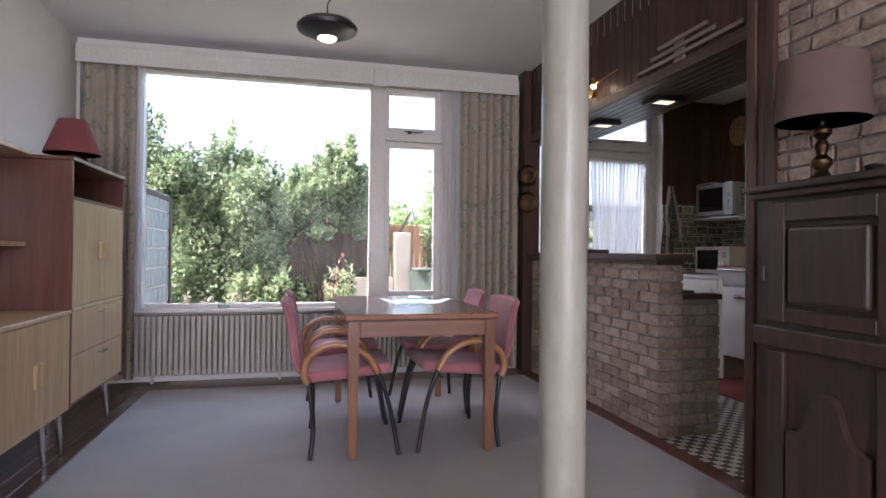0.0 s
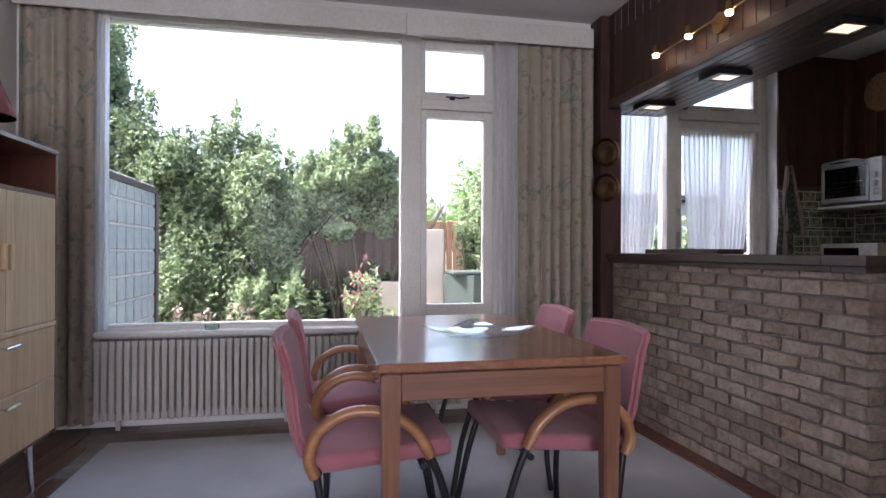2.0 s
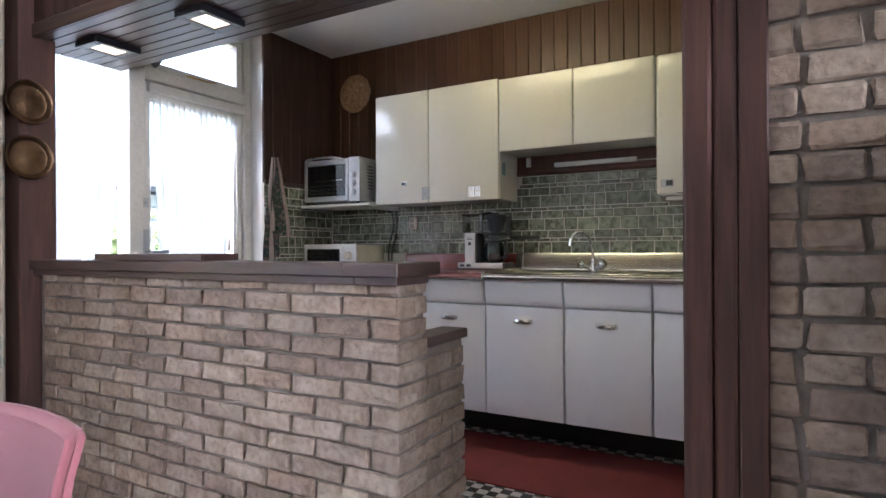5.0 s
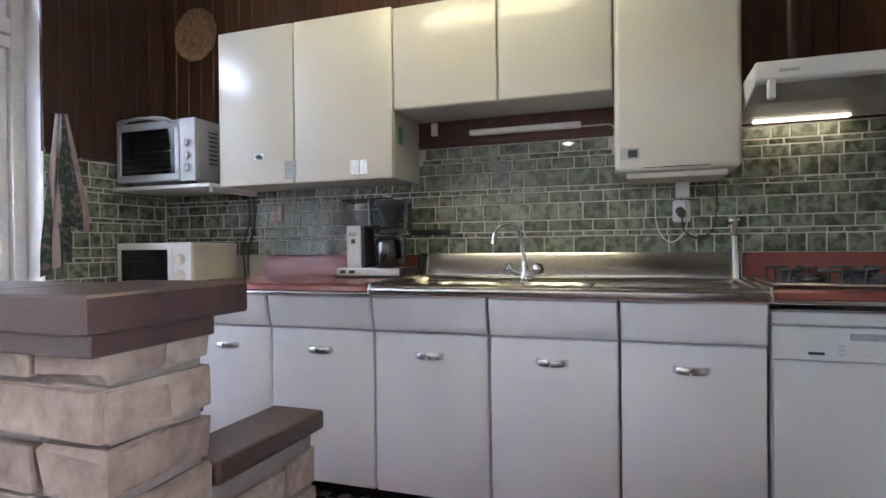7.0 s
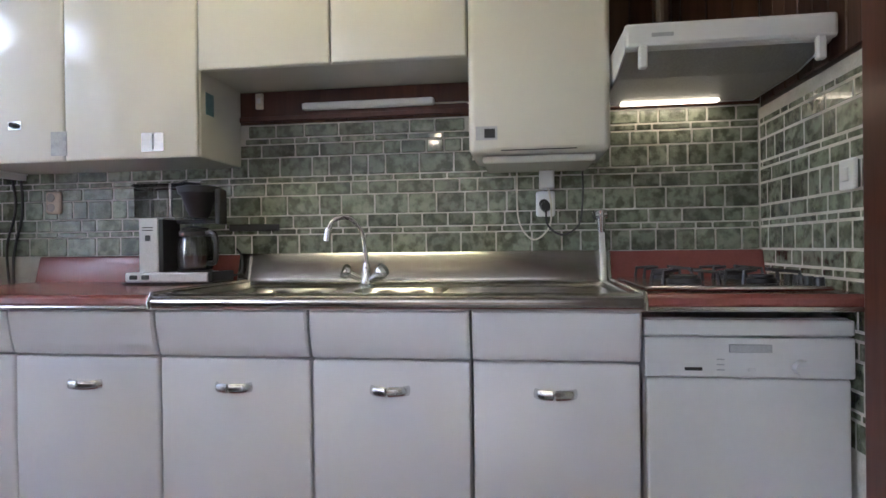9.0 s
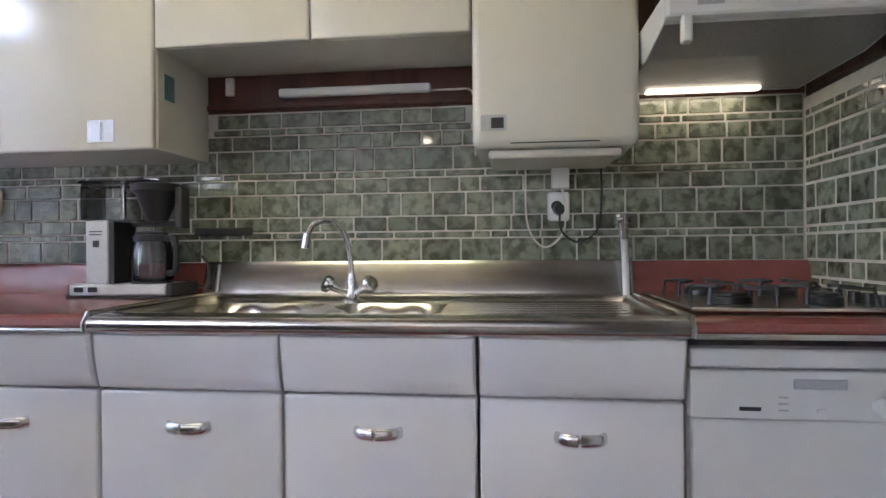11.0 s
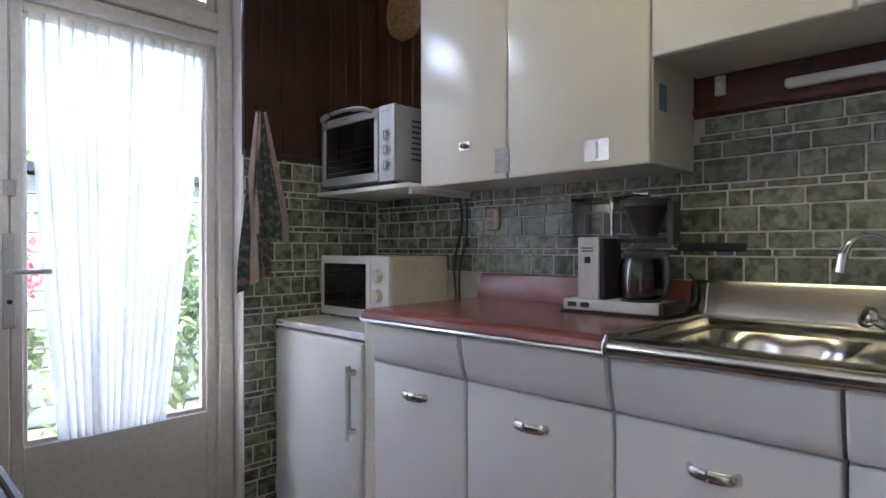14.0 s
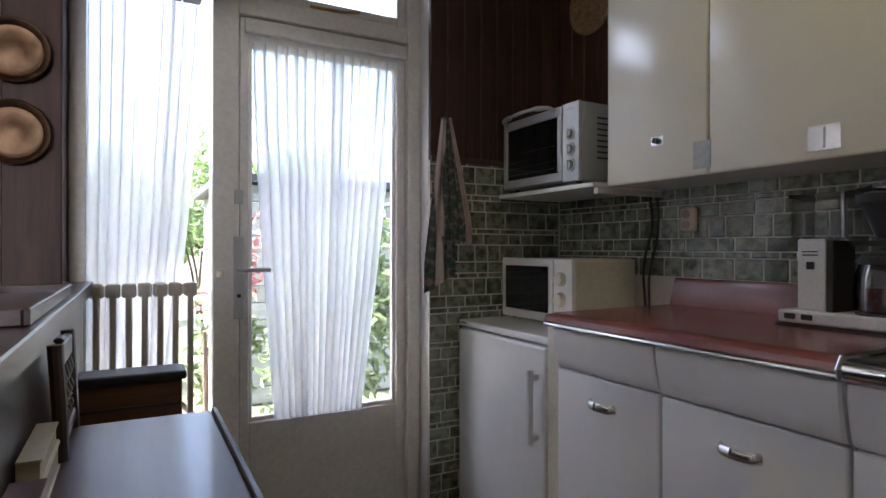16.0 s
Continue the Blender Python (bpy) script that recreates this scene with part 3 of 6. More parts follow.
def brick_mesh(lx, ly, lz, seed):
    """A brick with slightly uneven faces and worn edges."""
    r, bm = random.Random(seed), B()
    box(bm, -lx / 2, lx / 2, -ly / 2, ly / 2, -lz / 2, lz / 2, 0.004)
    for v in bm.verts:
        v.co += Vector((r.uniform(-1, 1), r.uniform(-1, 1), r.uniform(-1, 1))) * 0.0050
    return mesh_of("brick", bm, BRICK)


STRETCH = [brick_mesh(0.10, 0.203, 0.0555, s) for s in range(6)]
HALF = [brick_mesh(0.10, 0.098, 0.0555, 20 + s) for s in range(4)]
COURSE = 0.0663


def brick_row(parent, x, y0, y1, z, shift):
    y = y0
    first = True
    while y < y1 - 0.03:
        half = (first and shift) or y1 - y < 0.16
        ln = 0.098 if half else 0.203
        ob = new("brick", rnd.choice(HALF if half else STRETCH))
        ob.parent = parent
        ob.location = (x + rnd.uniform(-0.0025, 0.0025), y + ln / 2, z)
        ob.rotation_euler = (0, 0, rnd.uniform(-0.012, 0.012))
        y += ln + 0.0145
        first = False


for k in range(16):
    brick_row(bar, 2.386, 2.952, 4.93, 0.034 + COURSE * k, k % 2)
for k in range(42):
    brick_row(brick_wall, 2.32, 0.86, 1.995, 0.034 + COURSE * k, k % 2)
END = [brick_mesh(0.160, 0.09, 0.0555, 40 + s) for s in range(5)]
ENDH = [brick_mesh(0.076, 0.09, 0.0555, 50 + s) for s in range(4)]
for k in range(16):
    # the end of the bar, then the low return beyond it
    spots = [(2.463, ENDH), (2.591, END), (2.722, ENDH)] if k % 2 else [(2.421, END), (2.549, ENDH), (2.680, END)]
    spots = [(x, meshes) for x, meshes in spots if k < 12 or x < 2.50]
    for x, meshes in spots:
        ob = new("brick", rnd.choice(meshes))
        ob.parent, ob.location = bar if x < 2.50 else low, (x + rnd.uniform(-0.004, 0.004), 2.998 + rnd.uniform(-0.003, 0.003), 0.034 + COURSE * k)
solid("bar_top", box(box(box(B(), 2.30, 2.497, 3.131, 5.10, 1.056, 1.098, 0.003), 2.30, 2.552, 2.930, 3.130, 1.056, 1.098, 0.003), 2.318, 2.502, 2.945, 3.10, 1.030, 1.0555, 0.002), DARKTOP, "dark stained wooden bar top", "bar top", kind="structure")
solid("bar_top_batten", box(B(), 2.318, 2.47, 3.101, 4.95, 1.030, 1.0555, 0.002), DARKTOP, "dark batten under the bar top", "trim", kind="structure")
solid("bar_panel", box(B(), 2.4625, 2.474, 3.067, 4.95, 0, 1.0295), DARKWOOD, "dark wooden panel behind the brick bar", "panel", kind="structure")
solid("return_cap", box(B(), 2.505, 2.775, 2.945, 3.052, 0.822, 0.856, 0.006, 2), DARKTOP, "dark wooden cap on the low brick return", "cap", kind="structure")
solid("column", lathe(B(), 0.855, 1.12, [(0.0525, 0.0), (0.0525, CEIL)], 40), COLUMN, "round cream painted steel column", "column", kind="structure", smooth=True)

# ---- dark planks and green tiles in the kitchen ----
clad = solid("wall_cladding", box(box(B(), 4.452, 4.458, 1.546, 4.982, 0.9, KCEIL), 3.735, 4.452, 4.978, 4.983, 1.0, KCEIL), DARKWOOD, "dark stained plank cladding above the tiles", "cladding", kind="structure")
pm = mesh_of("plank", box(B(), -0.005, 0.005, -0.041, 0.041, -0.512, 0.512, 0.003), LITPLANK)
pieces("plank", clad, pm, [(4.445, 1.592 + 0.0855 * i, 2.117) for i in range(40)])
pm = mesh_of("plank", box(B(), -0.041, 0.041, -0.005, 0.005, -0.512, 0.512, 0.003), PLANK)
pieces("plank", clad, pm, [(3.778 + 0.0855 * i, 4.973, 2.117) for i in range(8)])
solid("grout_east", box(B(), 4.438, 4.45, 1.546, 4.976, 0.86, 1.602), GROUT, "pale grout bed of the tiles", "grout", kind="structure")
solid("grout_north", box(B(), 3.732, 4.437, 4.966, 4.982, 0, 1.592), GROUT, "pale grout bed of the tiles", "grout", kind="structure")
solid("grout_south", box(B(), 3.80, 4.437, 1.545, 1.555, 0.0, 1.585), GROUT, "pale grout bed of the tiles", "grout", kind="structure")
clad = solid("wall_cladding", box(B(), 3.80, 4.436, 1.545, 1.549, 1.59, KCEIL), DARKWOOD, "dark stained plank cladding beside the cooker hood", "cladding", kind="structure")
pm = mesh_of("plank", box(B(), -0.041, 0.041, -0.005, 0.005, -0.515, 0.515, 0.003), PLANK)
pieces("plank", clad, pm, [(3.843 + 0.0855 * i, 1.5545, 2.115) for i in range(7)])
tile_meshes = {}


def tile_field(parent, axis, at, a0, a1, z0, limit, seed, sign):
    """Courses of uneven height with tiles of uneven length; limit(a) is the top edge there."""
    r = random.Random(seed)
    z, k = z0, 0
    heights = (0.075, 0.023, 0.049, 0.075, 0.049, 0.023, 0.075, 0.050, 0.024, 0.050)
    while z < 1.62:
        h = heights[k % len(heights)]
        a = a0 - r.uniform(0, 0.06)
        while a < a1 - 0.012:
            ln = r.choice((0.066, 0.085, 0.105, 0.128) if h > 0.06 else (0.066, 0.095, 0.112, 0.135) if h > 0.03 else (0.055, 0.10, 0.128))
            lo, hi = max(a, a0), min(a + ln, a1)
            mid = (lo + hi) / 2
            if hi - lo > 0.012 and z + h < limit(mid) + 0.012:
                ln2 = round(hi - lo - 0.0056, 3)
                key = (axis, ln2, h)
                if key not in tile_meshes:
                    s = (0.010, ln2, h - 0.0056) if axis == "y" else (ln2, 0.010, h - 0.0056)
                    tile_meshes[key] = mesh_of("tile", box(B(), -s[0] / 2, s[0] / 2, -s[1] / 2, s[1] / 2, -s[2] / 2, s[2] / 2, 0.0025), TILE)
                ob = new("tile", tile_meshes[key])
                ob.parent = parent
                ob.location = (at, mid, z + h / 2) if axis == "y" else (mid, at, z + h / 2)
                t = sign * 0.012
                ob.rotation_euler = (r.uniform(-t, t), r.uniform(-t, t), r.uniform(-t, t)) if r.random() < 0.7 else (0, 0, 0)
            a += ln
        z += h
        k += 1


def under_units(y):
    if y > 4.34:
        return 1.61
    if y > 3.42:
        return 1.475
    if y > 2.52:
        return 1.61
    if y > 2.085:
        return 1.475
    return 1.60


tile_field(bpy.data.objects["grout_east"], "y", 4.4405, 1.556, 4.966, 1.106, under_units, 1, 0.6)
tile_field(bpy.data.objects["grout_north"], "x", 4.969, 3.732, 4.43, 0.022, lambda a: 1.59, 2, 0.5)
tile_field(bpy.data.objects["grout_south"], "x", 1.5512, 3.80, 4.43, 0.615, lambda a: 1.58, 3, 0.4)
solid("corner_trim", box(B(), 3.69, 3.798, 1.53, 1.575, 0, KCEIL, 0.006, 2), REDWOOD, "red-brown wooden trim at the tiles' edge", "trim", kind="structure")
solid("tile_edge", box(B(), 3.735, 4.43, 4.955, 4.968, 1.586, 1.612, 0.003), DARKWOOD, "dark wooden strip along the top of the tiles", "trim", kind="structure")

# ---- dining table and chairs ----
t = thing("dining_table", (0.91, 3.556, 0.0), "glossy cherry wood dining table on four tapered legs", "table")
part("tabletop", box(B(), 0.495, 1.325, 2.905, 4.208, 0.735, 0.765, 0.006, 2), CHERRY, t)
part("apron", box(B(), 0.572, 1.248, 2.922, 2.944, 0.645, 0.728, 0.002), CHERRY_X, t)
part("apron", box(B(), 0.572, 1.248, 4.169, 4.191, 0.645, 0.728, 0.002), CHERRY_X, t)
part("apron", box(B(), 0.512, 0.534, 2.985, 4.128, 0.645, 0.728, 0.002), CHERRY, t)
part("apron", box(B(), 1.286, 1.308, 2.985, 4.128, 0.645, 0.728, 0.002), CHERRY, t)
# dark wood filler gives the recess its shade by colour
part("groove", box(B(), 0.53, 1.29, 2.94, 4.173, 0.7285, 0.7345), DARKWOOD, t, "dark strip painted as the groove's shade below the top")
for x, y in ((0.54, 2.95), (1.28, 2.95), (0.54, 4.163), (1.28, 4.163)):
    bm = B()
    cyl(bm, (x, y, 0.008), (x, y, 0.728), 0.030, 0.044, 4)
    bmesh.ops.rotate(bm, verts=bm.verts, cent=(x, y, 0), matrix=Matrix.Rotation(radians(45), 3, "Z"))
    bmesh.ops.bevel(bm, geom=bm.edges[:], offset=0.005, segments=2, affect="EDGES")
    part("leg", bm, CHERRY_V, t)

c = thing("dining_chair", (0, 0, 0), "pink upholstered chair with bent beech arms and black legs", "chair", "chairs round the dining table")
bm = B()
box(bm, -0.27, 0.20, -0.235, 0.235, 0.415, 0.475, 0.02, 3)
for v in bm.verts:
    v.co.z += 0.02 * (v.co.x + 0.03) / 0.25 - 0.06 * max(0, -(v.co.x + 0.15))
part("seat", bm, PINK, c, smooth=True)
bm = B()
rows = []
prof = [(-0.235, 0.42), (-0.262, 0.45), (-0.285, 0.515), (-0.295, 0.58), (-0.302, 0.655), (-0.318, 0.74), (-0.338, 0.806), (-0.348, 0.832)]
for k, (x, z) in enumerate(prof):
    half = 0.205 + 0.022 * min(1, k / 4) - (0.012 if k == len(prof) - 1 else 0)
    for side in (0, 1):
        row = []
        for i in range(11):
            u = -1 + 0.2 * i
            row.append(bm.verts.new((x - side * 0.036 - 0.020 + 0.020 * u * u, half * u, z - (0.01 * u * u if k == len(prof) - 1 else 0))))
        rows.append(row)
front, back = rows[0::2], rows[1::2]
for g in (front, back):
    for a, b2 in zip(g, g[1:]):
        for i in range(10):
            bm.faces.new((a[i], a[i + 1], b2[i + 1], b2[i]))
for i in range(10):
    bm.faces.new((front[0][i], front[0][i + 1], back[0][i + 1], back[0][i]))
    bm.faces.new((front[-1][i], front[-1][i + 1], back[-1][i + 1], back[-1][i]))
for k in range(len(prof) - 1):
    for i in (0, 10):
        bm.faces.new((front[k][i], front[k + 1][i], back[k + 1][i], back[k][i]))
bmesh.ops.recalc_face_normals(bm, faces=bm.faces)
rim = [e for e in bm.edges if len(e.link_faces) == 2 and e.calc_face_angle(0) > 0.9]
bmesh.ops.bevel(bm, geom=rim, offset=0.014, segments=3, affect="EDGES")
part("backrest", bm, PINK, c, smooth=True)
for s in (-1, 1):
    y = 0.262 * s
    arm = curve_pts([(-0.245, y, 0.40), (-0.264, y, 0.46), (-0.230, y, 0.545), (-0.135, y, 0.598), (-0.02, y, 0.588), (0.07, y, 0.530), (0.122, y, 0.445)], 7)
    part("armrest", tube(B(), arm, 0.015, 12, (0.024, 0.019)), BENT, c, smooth=True)
    part("front_leg", tube(B(), curve_pts([(0.120, y, 0.448), (0.158, y, 0.355), (0.195, y, 0.22), (0.235, y * 1.08, 0.008)], 6), 0.013), BLACKMETAL, c, smooth=True)
    part("back_leg", tube(B(), curve_pts([(-0.245, y * 0.97, 0.425), (-0.225, y, 0.30), (-0.215, y, 0.16), (-0.228, y * 1.08, 0.008)], 6), 0.013), BLACKMETAL, c, smooth=True)
part("seat_rail", tube(B(), [(-0.235, -0.25, 0.405), (-0.235, 0.25, 0.405)], 0.012), BLACKMETAL, c)
part("seat_rail", tube(B(), [(0.10, -0.25, 0.408), (0.10, 0.25, 0.408)], 0.012), BLACKMETAL, c)
copy_thing(c, pose(0.56, 3.94, 0, 0, 0, 2))
copy_thing(c, pose(1.125, 3.27, 0, 0, 0, 181))
copy_thing(c, pose(1.15, 3.96, 0, 0, 0, 178))
c.matrix_basis = pose(0.56, 3.26, 0, 0, 0, -1)

# ---- radiators ----
def radiator(name, label, x0, x1, y, z0, z1, pitch, deep, slim):
    r = thing(name, ((x0 + x1) / 2, y, z0), label, "radiator")
    n = int((x1 - x0) / pitch)
    for i in range(n):
        x = x0 + pitch * (i + 0.5)
        w = pitch * slim
        bm = B()
        box(bm, x - w, x + w, y - deep / 2, y - deep / 2 + 0.026, z0 + 0.03, z1 - 0.03, 0.006, 2)
        if deep > 0.08:
            box(bm, x - w, x + w, y + deep / 2 - 0.026, y + deep / 2, z0 + 0.03, z1 - 0.03, 0.006)
            box(bm, x - w, x + w, y - 0.012, y + 0.012, z0 + 0.03, z1 - 0.03, 0.006)
        box(bm, x - pitch * 0.47, x + pitch * 0.47, y - deep / 2, y + deep / 2, z1 - 0.05, z1, 0.010, 2)
        box(bm, x - pitch * 0.47, x + pitch * 0.47, y - deep / 2, y + deep / 2, z0, z0 + 0.05, 0.010, 2)
        part("section", bm, RAD, r)
    return r


radiator("radiator", "long cream column radiator under the garden window", -1.03, 1.27, 5.045, 0.065, 0.555, 0.0425, 0.10, 0.35)
rb = bpy.data.objects["radiator"]
for x in (-0.9, 0.1, 1.1):
    part("bracket", box(B(), x - 0.012, x + 0.012, 5.03, 5.06, 0.0, 0.066), RAD, rb)
kr = radiator("radiator", "cream column radiator in front of the kitchen window", 2.435, 2.875, 5.065, 0.35, 1.09, 0.049, 0.06, 0.21)
for x in (2.48, 2.83):
    part("bracket", box(B(), x - 0.012, x + 0.012, 5.05, 5.08, 0.0, 0.352), RAD, kr)

# ---- curtains ----
def curtain(label, mat, x0, x1, z0, z1, y, amp, waves, seed, narrow=None, cat="curtain", over=0.0):
    return solid("curtain" if mat is CURTAIN else "net_curtain", folds(B(), x0, x1, z0, z1, y, amp, waves, seed, narrow, 14, 14, over), mat, label, cat)


curtain("floral beige and green curtain drawn aside", CURTAIN, -1.46, -1.05, 0.04, 2.60, 5.052, 0.036, 5, 1)
curtain("floral beige and green curtain drawn aside", CURTAIN, 1.68, 2.235, 0.03, 2.60, 5.052, 0.042, 7, 2)
curtain("white net curtain bunched beside the window", SHEER, -1.10, -0.98, 0.61, 2.58, 5.085, 0.014, 5, 3, cat="net curtain", over=0.006)
curtain("white net curtain bunched beside the window", SHEER, 1.50, 1.74, 0.61, 2.58, 5.085, 0.016, 7, 4, cat="net curtain", over=0.008)
curtain("white net curtain at the kitchen window, swept aside", SHEER, 2.47, 2.86, 0.43, 2.53, 5.130, 0.013, 10, 5, lambda s, u: 2.475 + (0.39 - 0.19 * max(0, (s - 0.15)) ** 1.2) * u, "net curtain", 0.010)
curtain("white gathered net curtain on the door pane", SHEER, 3.03, 3.645, 0.53, 2.025, 5.122, 0.014, 15, 6, lambda s, u: 3.335 + (u - 0.5) * (0.60 - 0.25 * s ** 1.3) - 0.035 * s, "net curtain", 0.011)

# ---- wall unit ----
def knob_bar(bm, x, y, z, ln, vertical=False):
    if vertical:
        tube(bm, [(x, y, z - ln / 2), (x, y, z + ln / 2)], 0.007)
        for k in (-0.35, 0.35):
            cyl(bm, (x, y, z + k * ln), (x - 0.024, y, z + k * ln), 0.004, n=8)
    else:
        tube(bm, [(x, y - ln / 2, z), (x, y + ln / 2, z)], 0.007)
        for k in (-0.35, 0.35):
            cyl(bm, (x, y + k * ln, z), (x - 0.024, y + k * ln, z), 0.004, n=8)
    return bm


FX = -0.876
u = thing("tall_cabinet", (-1.1, 3.7, 0.0), "tall pale oak cabinet with mahogany sides and open niche", "cabinet")
part("side_panel", box(B(), -1.34, FX, 3.25, 3.27, 0.265, 1.545, 0.002), TEAK, u)
part("side_panel", box(B(), -1.34, FX, 4.12, 4.14, 0.265, 1.545, 0.002), TEAK, u)
part("back_panel", box(B(), -1.34, -1.33, 3.27, 4.12, 0.285, 1.53), TEAK, u)
part("top_panel", box(B(), -1.34, FX + 0.004, 3.248, 4.142, 1.547, 1.567, 0.003), TEAK, u)
part("bottom_panel", box(B(), -1.33, FX - 0.018, 3.272, 4.118, 0.265, 0.285), TEAK, u)
part("shelf", box(B(), -1.33, FX - 0.002, 3.272, 4.118, 1.345, 1.362), TEAK, u)
part("rail", box(B(), -1.33, FX + 0.004, 3.272, 4.118, 0.765, 0.785, 0.002), OAK, u)
for y0, y1, hy in ((3.272, 3.692, 3.668), (3.696, 4.118, 3.72)):
    dd = part("door", box(B(), FX - 0.018, FX, y0, y1, 0.788, 1.343, 0.002), OAK, u)
    part("handle", box(B(), FX, FX + 0.016, hy - 0.012, hy + 0.012, 1.03, 1.13, 0.003), OAK, dd)
for z0, z1 in ((0.532, 0.762), (0.288, 0.528)):
    dd = part("drawer", box(B(), FX - 0.018, FX, 3.272, 4.118, z0, z1, 0.002), OAK, u)
    part("handle", knob_bar(B(), FX + 0.024, 3.70, z1 - 0.035, 0.10), CHROME, dd)
for x, y in ((-0.96, 3.33), (-0.96, 4.06), (-1.26, 3.33), (-1.26, 4.06)):
    part("leg", cyl(B(), (x + (0.02 if x > -1.1 else -0.02), y, 0.0), (x, y, 0.264), 0.010, 0.019, 14), CHROME, u)
u = thing("sideboard", (-1.1, 2.5, 0.0), "low pale oak sideboard with paired doors", "sideboard")
part("body", box(B(), -1.34, FX - 0.02, 1.72, 3.245, 0.265, 0.752), TEAK, u)
part("top_panel", box(B(), -1.34, FX + 0.006, 1.71, 3.246, 0.754, 0.775, 0.003), OAK, u)
for i in range(4):
    y0 = 1.722 + 0.381 * i
    dd = part("door", box(B(), FX - 0.018, FX, y0, y0 + 0.377, 0.268, 0.750, 0.002), OAK, u)
    hy = y0 + (0.355 if i % 2 == 0 else 0.022)
    part("handle", box(B(), FX, FX + 0.016, hy - 0.012, hy + 0.012, 0.46, 0.57, 0.003), OAK, dd)
for x, y in ((-0.96, 1.8), (-0.96, 3.12), (-1.26, 1.8), (-1.26, 3.12)):
    part("leg", cyl(B(), (x + (0.02 if x > -1.1 else -0.02), y, 0.0), (x, y, 0.264), 0.010, 0.019, 14), CHROME, u)
u = thing("wall_shelf_unit", (-1.2, 2.6, 0.777), "mahogany shelf unit on the sideboard with pale edges", "shelf unit")
part("back_panel", box(B(), -1.34, -1.325, 1.75, 3.245, 0.777, 1.56), TEAK, u)
part("shelf", box(B(), -1.325, -1.08, 1.75, 3.245, 1.10, 1.122, 0.002), OAK, u)
part("top_panel", box(B(), -1.34, -1.06, 1.75, 3.245, 1.562, 1.585, 0.002), OAK, u)
part("side_panel", box(B(), -1.325, -1.08, 1.73, 1.748, 0.777, 1.56), TEAK, u)

# ---- kitchen units ----
KF = 3.852
EDGES = (4.265, 3.842, 3.38, 2.932, 2.493, 2.062)


def base_unit(y1, y0):
    u = thing("base_unit", (4.15, (y0 + y1) / 2, 0.0), "white enamelled base unit with a bulging drawer front", "kitchen unit", "kitchen base units")
    part("body", box(B(), KF + 0.02, 4.43, y0 + 0.003, y1 - 0.003, 0.222, 0.825), ENAMEL_W, u)
    part("plinth", box(B(), 4.242, 4.40, y0, y1, 0.0, 0.22), BLACK, u, "black recessed plinth")
    dd = part("door", box(B(), KF - 0.004, KF + 0.018, y0 + 0.004, y1 - 0.004, 0.225, 0.824, 0.007, 3), ENAMEL_W, u, smooth=True)
    ym = (y0 + y1) / 2
    hz = 0.746
    bm = tube(B(), curve_pts([(KF - 0.004, ym - 0.050, hz), (KF - 0.022, ym - 0.036, hz), (KF - 0.030, ym, hz), (KF - 0.022, ym + 0.036, hz), (KF - 0.004, ym + 0.050, hz)], 5), 0.010, 10, (0.007, 0.0135))
    part("handle", bm, PULL, dd, "rounded chrome pull", smooth=True)
    bm = B()
    prof = [(KF + 0.018, 0.829), (KF - 0.002, 0.830), (KF - 0.010, 0.836), (KF - 0.018, 0.865), (KF - 0.027, 0.91), (KF - 0.032, 0.945), (KF - 0.031, 0.956), (KF - 0.022, 0.963), (KF + 0.018, 0.963)]
    rows = [[bm.verts.new((x, y, z)) for x, z in prof] for y in (y0 + 0.004, y0 + 0.010, y1 - 0.010, y1 - 0.004)]
    for i in (0, 3):
        for v in rows[i]:
            v.co.x += 0.005
    for a, b2 in zip(rows, rows[1:]):
        for i in range(len(prof) - 1):
            bm.faces.new((a[i], a[i + 1], b2[i + 1], b2[i]))
    bm.faces.new(rows[0]), bm.faces.new(rows[-1][::-1])
    part("drawer", bm, ENAMEL_W, u, smooth=True)
    return u


for a, b2 in zip(EDGES, EDGES[1:]):
    base_unit(a, b2)


def worktop(name, label, mat, y0, y1, lip):
    u = thing(name, (4.12, (y0 + y1) / 2, 0.95), label, "worktop")
    bm = B()
    prof = [(3.815, 0.966), (3.803, 0.971), (3.798, 0.981), (3.802, 0.995), (3.814, 1.002), (3.86, 1.005), (4.385, 1.008), (4.385, 0.968)]
    ra, rb2 = [bm.verts.new((x, y0, z)) for x, z in prof], [bm.verts.new((x, y1, z)) for x, z in prof]
    for i in range(len(prof)):
        j = (i + 1) % len(prof)
        bm.faces.new((ra[i], ra[j], rb2[j], rb2[i]))
    bm.faces.new(ra[::-1]), bm.faces.new(rb2)
    part("slab", bm, mat, u, smooth=True)
    bm = B()
    prof = [(4.387, 0.968), (4.383, 1.008), (4.408, 1.098), (4.414, 1.106), (4.428, 1.106), (4.428, 0.968)]
    ra, rb2 = [bm.verts.new((x, y0, z)) for x, z in prof], [bm.verts.new((x, y1, z)) for x, z in prof]
    for i in range(len(prof)):
        j = (i + 1) % len(prof)
        bm.faces.new((ra[i], ra[j], rb2[j], rb2[i]))
    bm.faces.new(ra[::-1]), bm.faces.new(rb2)
    part("upstand", bm, mat, u, smooth=True)
    if lip:
        part("edge_strip", tube(B(), [(3.800, y0, 0.970), (3.800, y1, 0.970)], 0.007, 8), STEEL, u)
    return u


worktop("worktop", "worn red worktop with a steel edge strip", REDTOP, 3.376, 4.268, True)
worktop("worktop", "red worktop round the gas hob", REDTOP, 1.558, 2.058, True)

